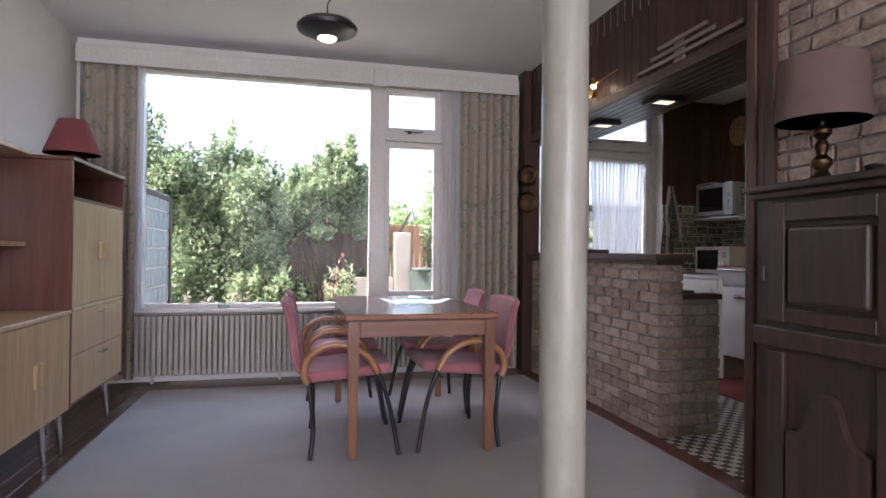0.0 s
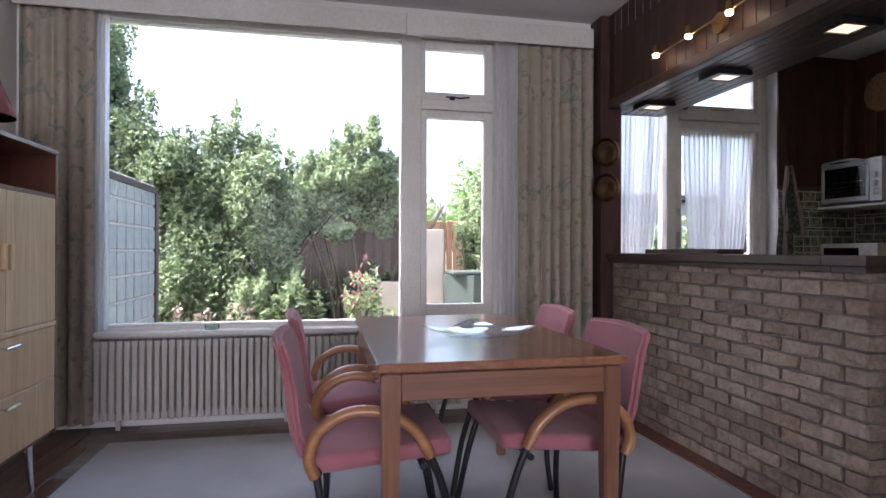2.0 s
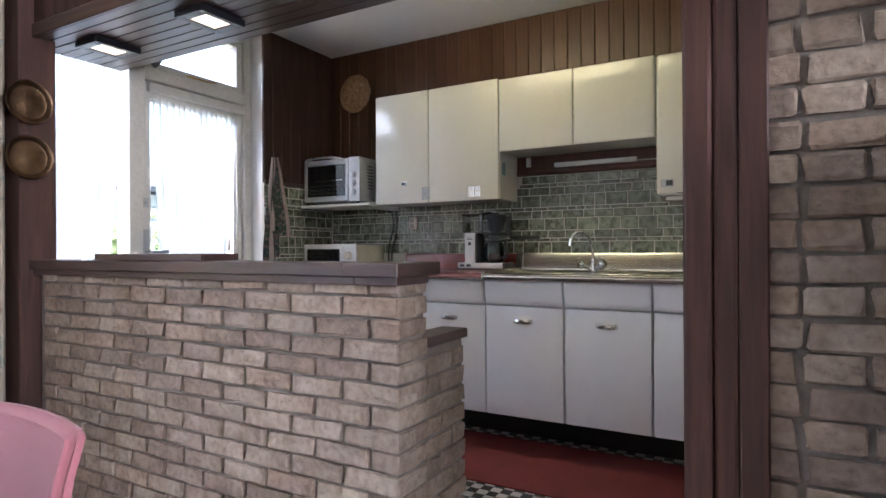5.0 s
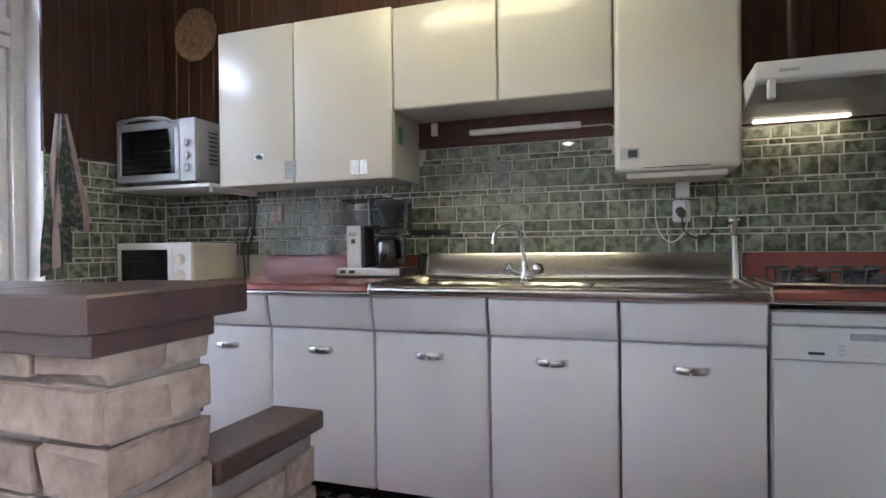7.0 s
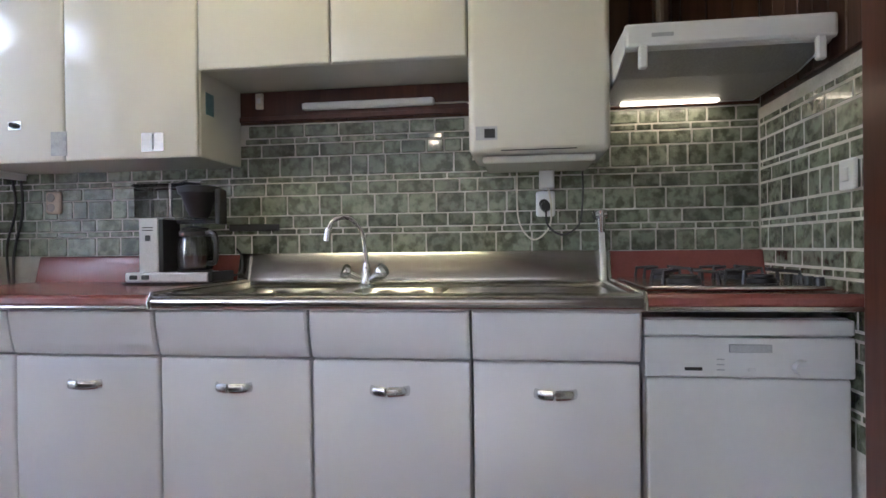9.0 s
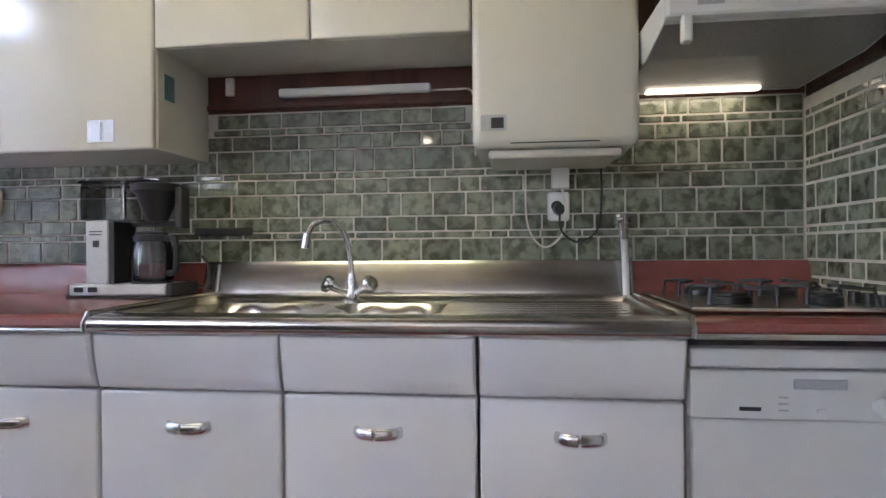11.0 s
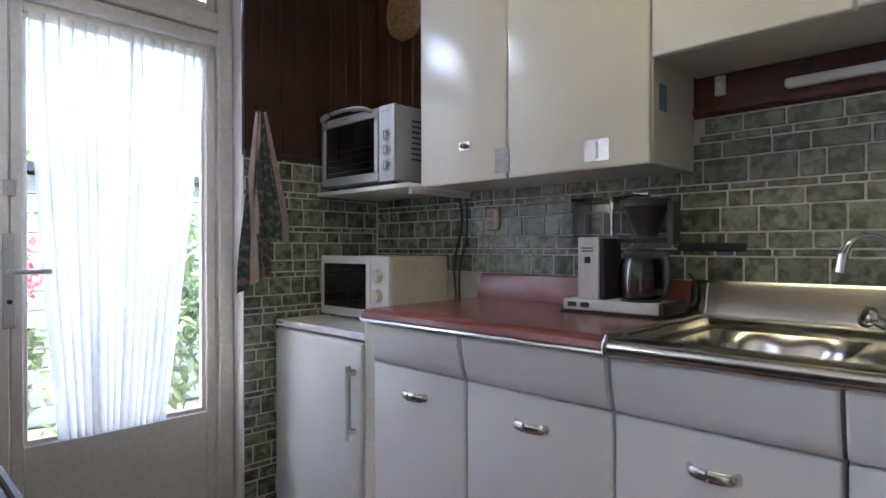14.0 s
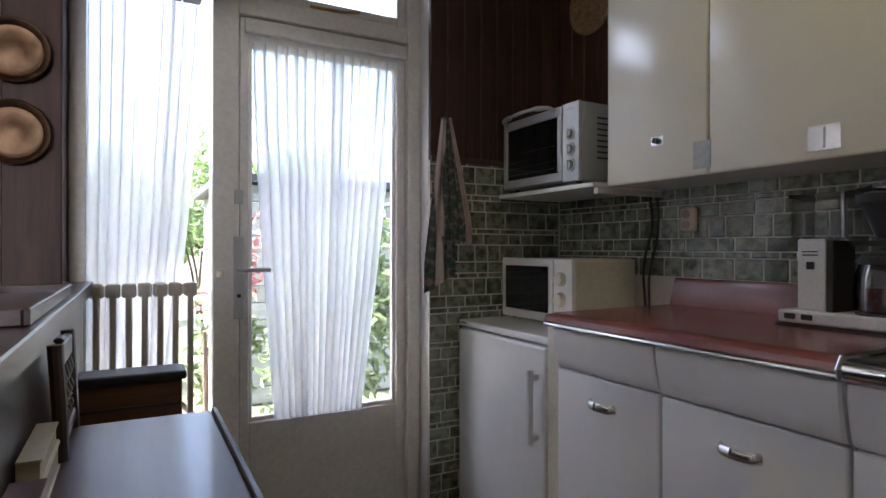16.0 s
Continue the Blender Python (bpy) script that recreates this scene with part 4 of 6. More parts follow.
# steel sink top with two bowls
def loft(bm, rings, closed=True):
    """Skins rows of points into one sheet."""
    rows = [[bm.verts.new(p) for p in ring] for ring in rings]
    n = len(rows[0])
    for ra, rb2 in zip(rows, rows[1:]):
        for k in range(n if closed else n - 1):
            bm.faces.new((ra[k], ra[(k + 1) % n], rb2[(k + 1) % n], rb2[k]))
    return rows


s = thing("sink_top", (4.1, 2.72, 0.96), "brushed steel sink top with two bowls and drainer", "sink")
DZ = 0.992
YB = ((3.285, 2.945), (2.915, 2.590))
bm = B()
xs, ys = (3.885, 3.905, 4.225, 4.318), (2.105, 2.590, 2.915, 2.945, 3.285, 3.335)
for i in range(3):
    for j in range(5):
        if i == 1 and j in (1, 3):
            continue
        bm.faces.new([bm.verts.new(p) for p in ((xs[i], ys[j], DZ), (xs[i + 1], ys[j], DZ), (xs[i + 1], ys[j + 1], DZ), (xs[i], ys[j + 1], DZ))])
part("basin_sheet", bm, STEEL, s)
for y1, y0 in YB:
    bm = B()
    cx, cy, hx, hy = 4.065, (y0 + y1) / 2, 0.16, (y1 - y0) / 2
    rings = []
    for inset, z, wave, power in ((0.0, DZ, 0.0, 14), (0.004, DZ - 0.006, 0.0, 8), (0.012, DZ - 0.03, 0.005, 5), (0.018, DZ - 0.105, 0.006, 4), (0.03, DZ - 0.135, 0.003, 4), (0.07, DZ - 0.145, 0.0, 3)):
        ring = []
        for k in range(64):
            c, q = math.cos(math.tau * k / 64), math.sin(math.tau * k / 64)
            f = (abs(c) ** power + abs(q) ** power) ** (-1 / power)
            w = 1 - wave * (1 + math.cos(math.tau * k / 8)) / hy
            ring.append((cx + (hx - inset) * c * f * w, cy + (hy - inset) * q * f * w, z))
        rings.append(ring)
    rows = loft(bm, rings)
    bm.faces.new(rows[-1])
    part("bowl", bm, STEEL, s, smooth=True)
# raised rim round the sunken sheet: rolled front edge, sloping sides, tap ledge at the back
YA, YZ = 2.062, 3.373
front = [(3.812, 0.962), (3.800, 0.966), (3.793, 0.976), (3.793, 0.990), (3.801, 1.001), (3.815, 1.005), (3.850, 1.006), (3.868, 1.004), (3.885, DZ)]
bm = B()
loft(bm, [[(x, y, z) for x, z in front] for y in (YA, YZ)], False)
part("front_roll", bm, STEEL, s, smooth=True)
ledge = [(4.318, DZ), (4.330, 1.003), (4.338, 1.006), (4.383, 1.008)]
bm = B()
loft(bm, [[(x, y, z) for x, z in ledge] for y in (YA, YZ)], False)
part("tap_ledge", bm, STEEL, s, smooth=True)
for ya, yb in ((YA, 2.105), (YZ, 3.335)):
    bm = B()
    loft(bm, [[(x, y, z) for y, z in ((ya, 1.005), (ya + (yb - ya) * 0.35, 1.009), (ya + (yb - ya) * 0.7, 1.004), (yb, DZ))] for x in (3.868, 4.335)], False)
    part("side_rim", bm, STEEL, s, smooth=True)
    part("end_bead", tube(B(), [(3.797, ya, 0.968), (3.794, ya, 0.985), (3.806, ya, 1.006), (4.30, ya, 1.009), (4.383, ya, 1.010), (4.408, ya, 1.10)], 0.007, 8), STEEL, s, smooth=True)
bm = B()
back = [(4.387, 0.968), (4.380, 1.008), (4.383, 1.018), (4.406, 1.100), (4.412, 1.110), (4.43, 1.110), (4.43, 0.968)]
rows = loft(bm, [[(x, y, z) for x, z in back] for y in (YA, 3.42)])
bm.faces.new(rows[0][::-1]), bm.faces.new(rows[-1])
part("upstand", bm, STEEL, s, smooth=True)
for k in range(6):
    part("drain_rib", tube(B(), [(3.95 + 0.055 * k, 2.14, DZ + 0.0005), (3.95 + 0.055 * k, 2.54, DZ + 0.0005)], 0.0015, 6), STEEL, s)
for y1, y0 in YB:
    part("drain", lathe(B(), 4.065, (y0 + y1) / 2, [(0.03, DZ - 0.145), (0.03, DZ - 0.14), (0.018, DZ - 0.141)], 16), CHROME, s)

f = thing("mixer_tap", (4.285, 2.90, 1.0), "chrome mixer tap with high swan neck", "tap")
TX, TY = 4.290, 2.895
part("body", lathe(B(), TX, TY, [(0.030, 0.990), (0.030, 0.998), (0.021, 1.004), (0.019, 1.045), (0.014, 1.058), (0.011, 1.075)], 20), CHROME, f, smooth=True)
part("spout", tube(B(), curve_pts([(TX, TY, 1.06), (TX - 0.004, TY + 0.004, 1.13), (TX - 0.018, TY + 0.018, 1.195), (TX - 0.048, TY + 0.048, 1.230), (TX - 0.085, TY + 0.085, 1.222), (TX - 0.102, TY + 0.102, 1.185)], 8), 0.0085, 12), CHROME, f, smooth=True)
part("aerator", cyl(B(), (TX - 0.101, TY + 0.101, 1.192), (TX - 0.106, TY + 0.106, 1.150), 0.0115, 0.0125), CHROME, f, smooth=True)
for sgn in (-1, 1):
    stem, tip = Vector((TX - 0.008, TY + 0.014 * sgn, 1.018)), Vector((TX - 0.030, TY + 0.052 * sgn, 1.040))
    out = (tip - stem).normalized()
    bm = cyl(B(), stem, tip, 0.010, 0.013)
    turn = out.to_track_quat("Z", "Y").to_matrix()
    rings = []
    for r, h in ((0.012, 0.0), (0.024, 0.006), (0.026, 0.020), (0.022, 0.027), (0.008, 0.030)):
        rings.append([tip + turn @ Vector((r * (1 - 0.09 * (k % 3 == 0)) * math.cos(math.tau * k / 18), r * (1 - 0.09 * (k % 3 == 0)) * math.sin(math.tau * k / 18), h)) for k in range(18)])
    rows = loft(bm, rings)
    bm.faces.new(rows[-1])
    part("knob", bm, CHROME, f, "fluted chrome knob", smooth=True)

# ---- wall units ----
def wall_unit(y0, y1, z0, z1, doors, label):
    u = thing("wall_unit", (4.3, (y0 + y1) / 2, z0), label, "kitchen unit", "kitchen wall units")
    part("body", box(B(), 4.153, 4.438, y0, y1, z0, z1, 0.004), ENAMEL, u)
    for a, b3 in doors:
        part("door", box(B(), 4.133, 4.151, a + 0.0015, b3 - 0.0015, z0 - 0.002, z1 + 0.002, 0.007, 3), ENAMEL, u, smooth=True)
    return u


uc = wall_unit(3.424, 4.335, 1.44, 2.165, ((3.424, 3.915), (3.917, 4.335)), "cream enamelled double wall unit with stickers on it")
wall_unit(2.523, 3.421, 1.725, 2.155, ((2.523, 2.963), (2.965, 3.421)), "cream enamelled short wall unit above the sink")
lock = part("lock_plate", box(B(), 4.1305, 4.1328, 4.080, 4.130, 1.552, 1.582, 0.0008), PULL, uc, "small chrome lock plate")
part("key_knob", cyl(B(), (4.1305, 4.105, 1.567), (4.116, 4.105, 1.567), 0.011, 0.009), BLACKMETAL, lock)
GREYPAPER = noisy("faded_paper", (0.30, 0.32, 0.34), (0.44, 0.45, 0.46), 40, 0.35, fine=160, relief=0.02)
part("sticker", box(B(), 4.1305, 4.1328, 3.905, 3.965, 1.457, 1.540), GREYPAPER, uc, "small faded sticker")
part("sticker", box(B(), 4.1305, 4.1328, 3.545, 3.626, 1.460, 1.523), PULL, uc, "shiny metal sticker")
part("sticker_mark", box(B(), 4.1296, 4.1304, 3.580, 3.586, 1.466, 1.517), GREYPAPER, uc)
BLUEPAPER = noisy("blue_paper", (0.08, 0.17, 0.22), (0.16, 0.27, 0.28), 50, 0.4, fine=160, relief=0.02)
part("sticker", box(B(), 4.185, 4.235, 3.4215, 3.4235, 1.590, 1.665), BLUEPAPER, uc, "small blue sticker")

# boiler cabinet: a rounded steel box below the wood strip
u = thing("boiler_cabinet", (4.3, 2.3, 1.40), "cream enamelled boiler cabinet with rounded lower edges", "boiler")
part("body", box(B(), 4.13, 4.43, 2.088, 2.520, 1.412, 2.155, 0.022, 4), ENAMEL, u, smooth=True)
part("base_plate", box(B(), 4.16, 4.42, 2.13, 2.48, 1.388, 1.411, 0.008, 2), ENAMEL, u)
part("seam", box(B(), 4.1285, 4.1305, 2.19, 2.42, 1.421, 1.424), BLACK, u)
part("sticker", box(B(), 4.127, 4.1295, 2.43, 2.497, 1.456, 1.498), ALU, u, "faded silver sticker")
part("sticker", box(B(), 4.1255, 4.1268, 2.437, 2.47, 1.462, 1.49), BLACKTILE, u)

# strip light under the short units
u = thing("strip_light", (4.43, 2.92, 1.65), "white strip light fixed to the wood strip", "lamp")
part("housing", box(B(), 4.405, 4.438, 2.67, 3.17, 1.645, 1.672, 0.008, 2), WHITEGOODS, u)
part("cable", tube(B(), curve_pts([(4.43, 2.67, 1.652), (4.43, 2.60, 1.652), (4.43, 2.545, 1.648), (4.428, 2.535, 1.60), (4.428, 2.53, 1.44)], 5), 0.0035, 6), CREAMPLASTIC, u)
u = thing("light_switch", (4.43, 3.345, 1.70), "small cream switch on the wood strip", "switch")
part("plate", box(B(), 4.424, 4.438, 3.33, 3.36, 1.66, 1.72, 0.003), CREAMPLASTIC, u)
part("rocker", box(B(), 4.419, 4.424, 3.337, 3.353, 1.68, 1.70, 0.002), WHITEGOODS, u)
solid("wood_strip", box(B(), 4.436, 4.4405, 2.525, 3.435, 1.628, 1.724, 0.001), REDWOOD, "red-brown wooden strip above the tiles", "trim", kind="structure")
solid("batten", box(B(), 4.425, 4.4355, 2.525, 3.435, 1.612, 1.632, 0.003), REDWOOD, "narrow wooden edge strip above the tiles", "trim", kind="structure")

# cooker hood
u = thing("cooker_hood", (4.2, 1.83, 1.5), "white slanted cooker hood with mesh filters", "cooker hood")
bm = B()
prof = [(4.43, 1.612), (4.10, 1.612), (3.93, 1.638), (3.905, 1.65), (3.93, 1.702), (4.43, 1.715)]
ra, rb2 = [bm.verts.new((x, 1.575, z)) for x, z in prof], [bm.verts.new((x, 2.082, z)) for x, z in prof]
for i in range(len(prof)):
    j = (i + 1) % len(prof)
    if i not in (0, 1):
        bm.faces.new((ra[i], ra[j], rb2[j], rb2[i]))
bm.faces.new(ra[::-1]), bm.faces.new(rb2)
part("body", bm, WHITEGOODS, u)
MESHGRID = noisy("filter_mesh", (0.30, 0.29, 0.28), (0.44, 0.43, 0.41), 200, 0.45, 0.2, fine=260, relief=0.8)
bm = B()
vs = [bm.verts.new(p) for p in ((4.10, 1.58, 1.614), (4.10, 2.077, 1.614), (3.935, 2.077, 1.640), (3.935, 1.58, 1.640))]
bm.faces.new(vs)
vs = [bm.verts.new(p) for p in ((4.42, 1.58, 1.614), (4.42, 2.077, 1.614), (4.10, 2.077, 1.614), (4.10, 1.58, 1.614))]
bm.faces.new(vs)
part("filter", bm, MESHGRID, u)
part("front_lip", box(B(), 3.895, 3.925, 1.57, 2.087, 1.640, 1.703, 0.010, 2), WHITEGOODS, u)
for y in (1.60, 2.03):
    part("glass_bracket", box(B(), 3.892, 3.914, y, y + 0.022, 1.585, 1.645, 0.004), WHITEGOODS, u)
part("lamp_tube", box(B(), 4.37, 4.40, 1.70, 2.02, 1.602, 1.6115, 0.003), TUBEGLOW, u, "glowing warm lamp strip")
part("name_bar", box(B(), 3.8935, 3.8945, 1.965, 2.02, 1.664, 1.674), ALU, u)
part("duct", cyl(B(), (4.30, 1.90, 1.712), (4.30, 1.90, 2.62), 0.03), DARKWOOD, u)
hl = new("hood_light", bpy.data.lights.new("hood_light", "AREA"))
hl.data.shape, hl.data.size, hl.data.size_y, hl.data.energy, hl.data.color = "RECTANGLE", 0.30, 0.03, 0.008, (1.0, 0.78, 0.48)
hl.matrix_world = pose(4.385, 1.86, 1.600, 0, 0, 90)

# gas hob
u = thing("gas_hob", (4.09, 1.79, 1.008), "steel gas hob with black pan supports", "hob")
part("tray", box(B(), 3.87, 4.36, 1.60, 2.045, 1.008, 1.019, 0.004, 2), STEEL, u)
for x, y, r in ((4.0, 1.92, 0.045), (4.24, 1.92, 0.038), (4.0, 1.72, 0.038), (4.24, 1.72, 0.05)):
    part("burner", lathe(B(), x, y, [(r, 1.020), (r, 1.032), (r * 0.8, 1.036), (r * 0.8, 1.042), (r * 0.3, 1.044)], 20), BLACKMETAL, u, smooth=True)
    for k in range(4):
        a = radians(45 + 90 * k)
        bm = tube(B(), [(x + 0.10 * math.cos(a), y + 0.10 * math.sin(a), 1.021), (x + 0.095 * math.cos(a), y + 0.095 * math.sin(a), 1.052), (x + 0.03 * math.cos(a), y + 0.03 * math.sin(a), 1.056)], 0.005, 6)
        part("pan_support", bm, BLACKMETAL, u)
for k in range(4):
    part("tap_knob", cyl(B(), (3.90 + 0.055 * k, 1.622, 1.019), (3.90 + 0.055 * k, 1.622, 1.040), 0.014, 0.012), BLACK, u)

# dishwasher
u = thing("dishwasher", (4.1, 1.8, 0.0), "white freestanding dishwasher under the hob", "dishwasher")
part("body", box(B(), 3.875, 4.42, 1.568, 2.056, 0.06, 0.94), WHITEGOODS, u)
part("lid", box(B(), 3.848, 4.40, 1.565, 2.056, 0.898, 0.938, 0.006, 2), WHITEGOODS, u)
part("control_panel", box(B(), 3.846, 3.873, 1.566, 2.055, 0.795, 0.894, 0.004, 2), WHITEGOODS, u)
part("door", box(B(), 3.854, 3.873, 1.572, 2.050, 0.10, 0.792, 0.006, 2), WHITEGOODS, u)
part("grip", box(B(), 3.843, 3.847, 1.755, 1.855, 0.858, 0.878, 0.001), ALU, u, "recessed grey door grip")
part("dial", cyl(B(), (3.846, 1.690, 0.823), (3.826, 1.690, 0.823), 0.020, 0.018, 24), WHITEGOODS, u)
part("name_bar", box(B(), 3.8445, 3.8455, 1.918, 1.960, 0.812, 0.820), BLACK, u)
for k in range(3):
    part("indicator", box(B(), 3.8445, 3.8458, 1.866, 1.884, 0.813 + 0.013 * k, 0.816 + 0.013 * k), ALU, u)
part("start_button", box(B(), 3.843, 3.8458, 1.795, 1.812, 0.812, 0.819, 0.001), WHITEGOODS, u)
for y in (1.60, 2.02):
    part("foot", cyl(B(), (3.92, y, 0.0), (3.92, y, 0.06), 0.018), BLACK, u)
    part("foot", cyl(B(), (4.36, y, 0.0), (4.36, y, 0.06), 0.018), BLACK, u)

# fridge
u = thing("fridge", (4.15, 4.66, 0.0), "white undercounter fridge with a bar handle", "fridge")
part("body", box(B(), 3.925, 4.42, 4.352, 4.955, 0.03, 0.878, 0.004), WHITEGOODS, u)
part("top", box(B(), 3.875, 4.43, 4.345, 4.960, 0.880, 0.908, 0.006, 2), WHITEGOODS, u)
part("door", box(B(), 3.868, 3.922, 4.352, 4.955, 0.10, 0.872, 0.014, 3), WHITEGOODS, u, smooth=True)
part("handle", tube(box(box(B(), 3.835, 3.868, 4.385, 4.405, 0.755, 0.775, 0.003), 3.835, 3.868, 4.385, 4.405, 0.545, 0.565, 0.003), [(3.836, 4.395, 0.53), (3.836, 4.395, 0.79)], 0.011, 10), WHITEGOODS, u)
part("plinth", box(B(), 3.95, 4.40, 4.36, 4.95, 0.0, 0.028), BLACK, u)
part("name_bar", box(B(), 3.8735, 3.8745, 4.90, 4.945, 0.893, 0.899), BLACK, u)
solid("filler_strip", box(B(), 3.872, 4.42, 4.270, 4.3435, 0.0, 0.952, 0.003), CREAMPLASTIC, "cream filler strip between fridge and units", "trim", kind="structure")

# microwave on the fridge
u = thing("microwave", (4.26, 4.7, 0.91), "cream microwave oven on the fridge", "microwave")
part("case", box(B(), 4.10, 4.42, 4.468, 4.935, 0.922, 1.172, 0.008, 2), CREAMPLASTIC, u)
part("front_panel", box(B(), 4.085, 4.099, 4.466, 4.937, 0.918, 1.175, 0.005, 2), WHITEGOODS, u)
part("door_window", box(B(), 4.081, 4.0845, 4.608, 4.905, 0.955, 1.142, 0.002), DARKGLASS, u)
part("door_edge", box(B(), 4.076, 4.0845, 4.572, 4.594, 0.925, 1.168, 0.003), WHITEGOODS, u)
for z in (1.015, 1.095):
    part("dial", cyl(B(), (4.085, 4.530, z), (4.062, 4.530, z), 0.029, 0.025, 22), CREAMPLASTIC, u)
part("name_bar", box(B(), 4.0795, 4.0808, 4.73, 4.78, 0.951, 0.957), ALU, u)
for y in (4.50, 4.90):
    part("foot", cyl(B(), (4.13, y, 0.908), (4.13, y, 0.922), 0.012), BLACK, u)
    part("foot", cyl(B(), (4.39, y, 0.908), (4.39, y, 0.922), 0.012), BLACK, u)

# mini oven on a shelf
u = thing("wall_shelf", (4.26, 4.65, 1.44), "white shelf board in the kitchen corner", "shelf")
part("board", box(B(), 4.075, 4.438, 4.342, 4.955, 1.437, 1.455, 0.003), WHITEGOODS, u)
part("batten", box(B(), 4.10, 4.43, 4.345, 4.365, 1.415, 1.436), WHITEGOODS, u)
u = thing("mini_oven", (4.26, 4.7, 1.455), "silver mini oven with a glass door", "oven")
part("case", box(B(), 4.115, 4.42, 4.445, 4.938, 1.475, 1.775, 0.008, 2), ALU, u)
part("control_panel", box(B(), 4.096, 4.114, 4.443, 4.538, 1.472, 1.776, 0.004, 2), ALU, u)
door = part("oven_door", box(box(box(box(B(), 4.092, 4.1135, 4.5405, 4.940, 1.735, 1.772, 0.004), 4.092, 4.1135, 4.5405, 4.940, 1.478, 1.514, 0.004), 4.092, 4.1135, 4.5405, 4.566, 1.5145, 1.7345, 0.003), 4.092, 4.1135, 4.914, 4.940, 1.5145, 1.7345, 0.003), ALU, u)
part("door_window", box(B(), 4.100, 4.104, 4.5665, 4.9135, 1.5145, 1.7345), DARKGLASS, door)
part("door_handle", tube(B(), curve_pts([(4.092, 4.575, 1.758), (4.060, 4.60, 1.772), (4.050, 4.74, 1.782), (4.060, 4.88, 1.772), (4.092, 4.905, 1.758)], 5), 0.009, 10, (0.012, 0.007)), ALU, door, smooth=True)
for k in range(3):
    part("rack_bar", tube(B(), [(4.0985, 4.59, 1.535 + 0.028 * k), (4.0985, 4.89, 1.535 + 0.028 * k)], 0.0013, 5), CHROME, u)
part("rack_edge", tube(B(), [(4.0985, 4.59, 1.625), (4.0985, 4.83, 1.625)], 0.003, 6), CHROME, u)
for z in (1.535, 1.595, 1.655):
    ring = part("dial_ring", cyl(B(), (4.0965, 4.490, z), (4.0935, 4.490, z), 0.027, n=22), GREYPAPER, u, "darker grey dial surround")
    part("dial", box(cyl(B(), (4.0935, 4.490, z), (4.080, 4.490, z), 0.018, 0.016, 18), 4.076, 4.082, 4.487, 4.493, z - 0.016, z + 0.016, 0.001), ALU, ring)
part("name_bar", box(B(), 4.0945, 4.0958, 4.475, 4.515, 1.748, 1.755), GREYPAPER, u)
for k in range(8):
    for j in range(2):
        part("vent_slot", box(B(), 4.19 + 0.10 * j, 4.25 + 0.10 * j, 4.4432, 4.4448, 1.56 + 0.022 * k, 1.567 + 0.022 * k), BLACK, u)
for y in (4.49, 4.90):
    part("foot", cyl(B(), (4.14, y, 1.455), (4.14, y, 1.475), 0.012), BLACK, u)
    part("foot", cyl(B(), (4.39, y, 1.455), (4.39, y, 1.475), 0.012), BLACK, u)

# coffee maker
SILVER = noisy("satin_silver", (0.60, 0.60, 0.60), (0.66, 0.66, 0.66), 5, 0.34, 0.15, fine=180, relief=0.02)
u = thing("coffee_maker", (4.22, 3.58, 1.01), "silver and black filter coffee maker on the worktop", "coffee maker")
part("base", box(B(), 4.185, 4.33, 3.425, 3.735, 1.016, 1.050, 0.006, 2), SILVER, u)
part("base_plate", box(B(), 4.182, 4.335, 3.405, 3.745, 1.008, 1.0155, 0.002), BLACK, u)
part("base_end", box(B(), 4.183, 4.332, 3.405, 3.4245, 1.016, 1.052, 0.004), BLACK, u)
for y in (3.70, 3.655):
    part("rocker_switch", box(B(), 4.180, 4.1848, y - 0.015, y + 0.015, 1.026, 1.041, 0.002), BLACK, u)
part("tower", box(B(), 4.20, 4.31, 3.618, 3.690, 1.050, 1.240, 0.004, 2), SILVER, u)
part("tower_side", box(B(), 4.203, 4.308, 3.600, 3.6175, 1.050, 1.236, 0.002), BLACK, u)
for z in (1.205, 1.196):
    part("label_bar", box(B(), 4.1985, 4.1995, 3.636, 3.676, z, z + 0.0035), BLACK, u)
part("label_mark", box(B(), 4.1985, 4.1995, 3.645, 3.665, 1.160, 1.180), BLACK, u)
tank = part("water_tank", box(B(), 4.197, 4.315, 3.560, 3.706, 1.2415, 1.350, 0.006, 2), CLEAR, u, "clear plastic water tank")
part("tank_lid", box(B(), 4.195, 4.318, 3.545, 3.712, 1.3505, 1.360, 0.003, 2), CLEAR, tank)
part("riser", tube(B(), [(4.25, 3.60, 1.245), (4.25, 3.60, 1.362), (4.25, 3.53, 1.368), (4.25, 3.48, 1.364)], 0.009, 10), PULL, u, "steel riser pipe", smooth=True)
part("filter_holder", lathe(B(), 4.25, 3.49, [(0.012, 1.236), (0.030, 1.240), (0.040, 1.262), (0.060, 1.318), (0.072, 1.328), (0.074, 1.348), (0.055, 1.352)], 28), BLACK, u, smooth=True)
part("holder_grip", box(B(), 4.225, 4.275, 3.398, 3.420, 1.215, 1.340, 0.006, 2), BLACK, u)
part("holder_arm", box(B(), 4.285, 4.305, 3.425, 3.617, 1.222, 1.236, 0.003), BLACK, u)
jug = part("jug", lathe(B(), 4.245, 3.505, [(0.048, 1.056), (0.060, 1.062), (0.063, 1.10), (0.060, 1.15), (0.050, 1.180), (0.047, 1.180), (0.057, 1.15), (0.060, 1.10), (0.057, 1.065)], 28), JUGGLASS, u, "clear glass jug", smooth=True)
part("jug_band", lathe(B(), 4.245, 3.505, [(0.0505, 1.176), (0.0525, 1.180), (0.0525, 1.192), (0.046, 1.196)], 28), BLACK, jug, smooth=True)
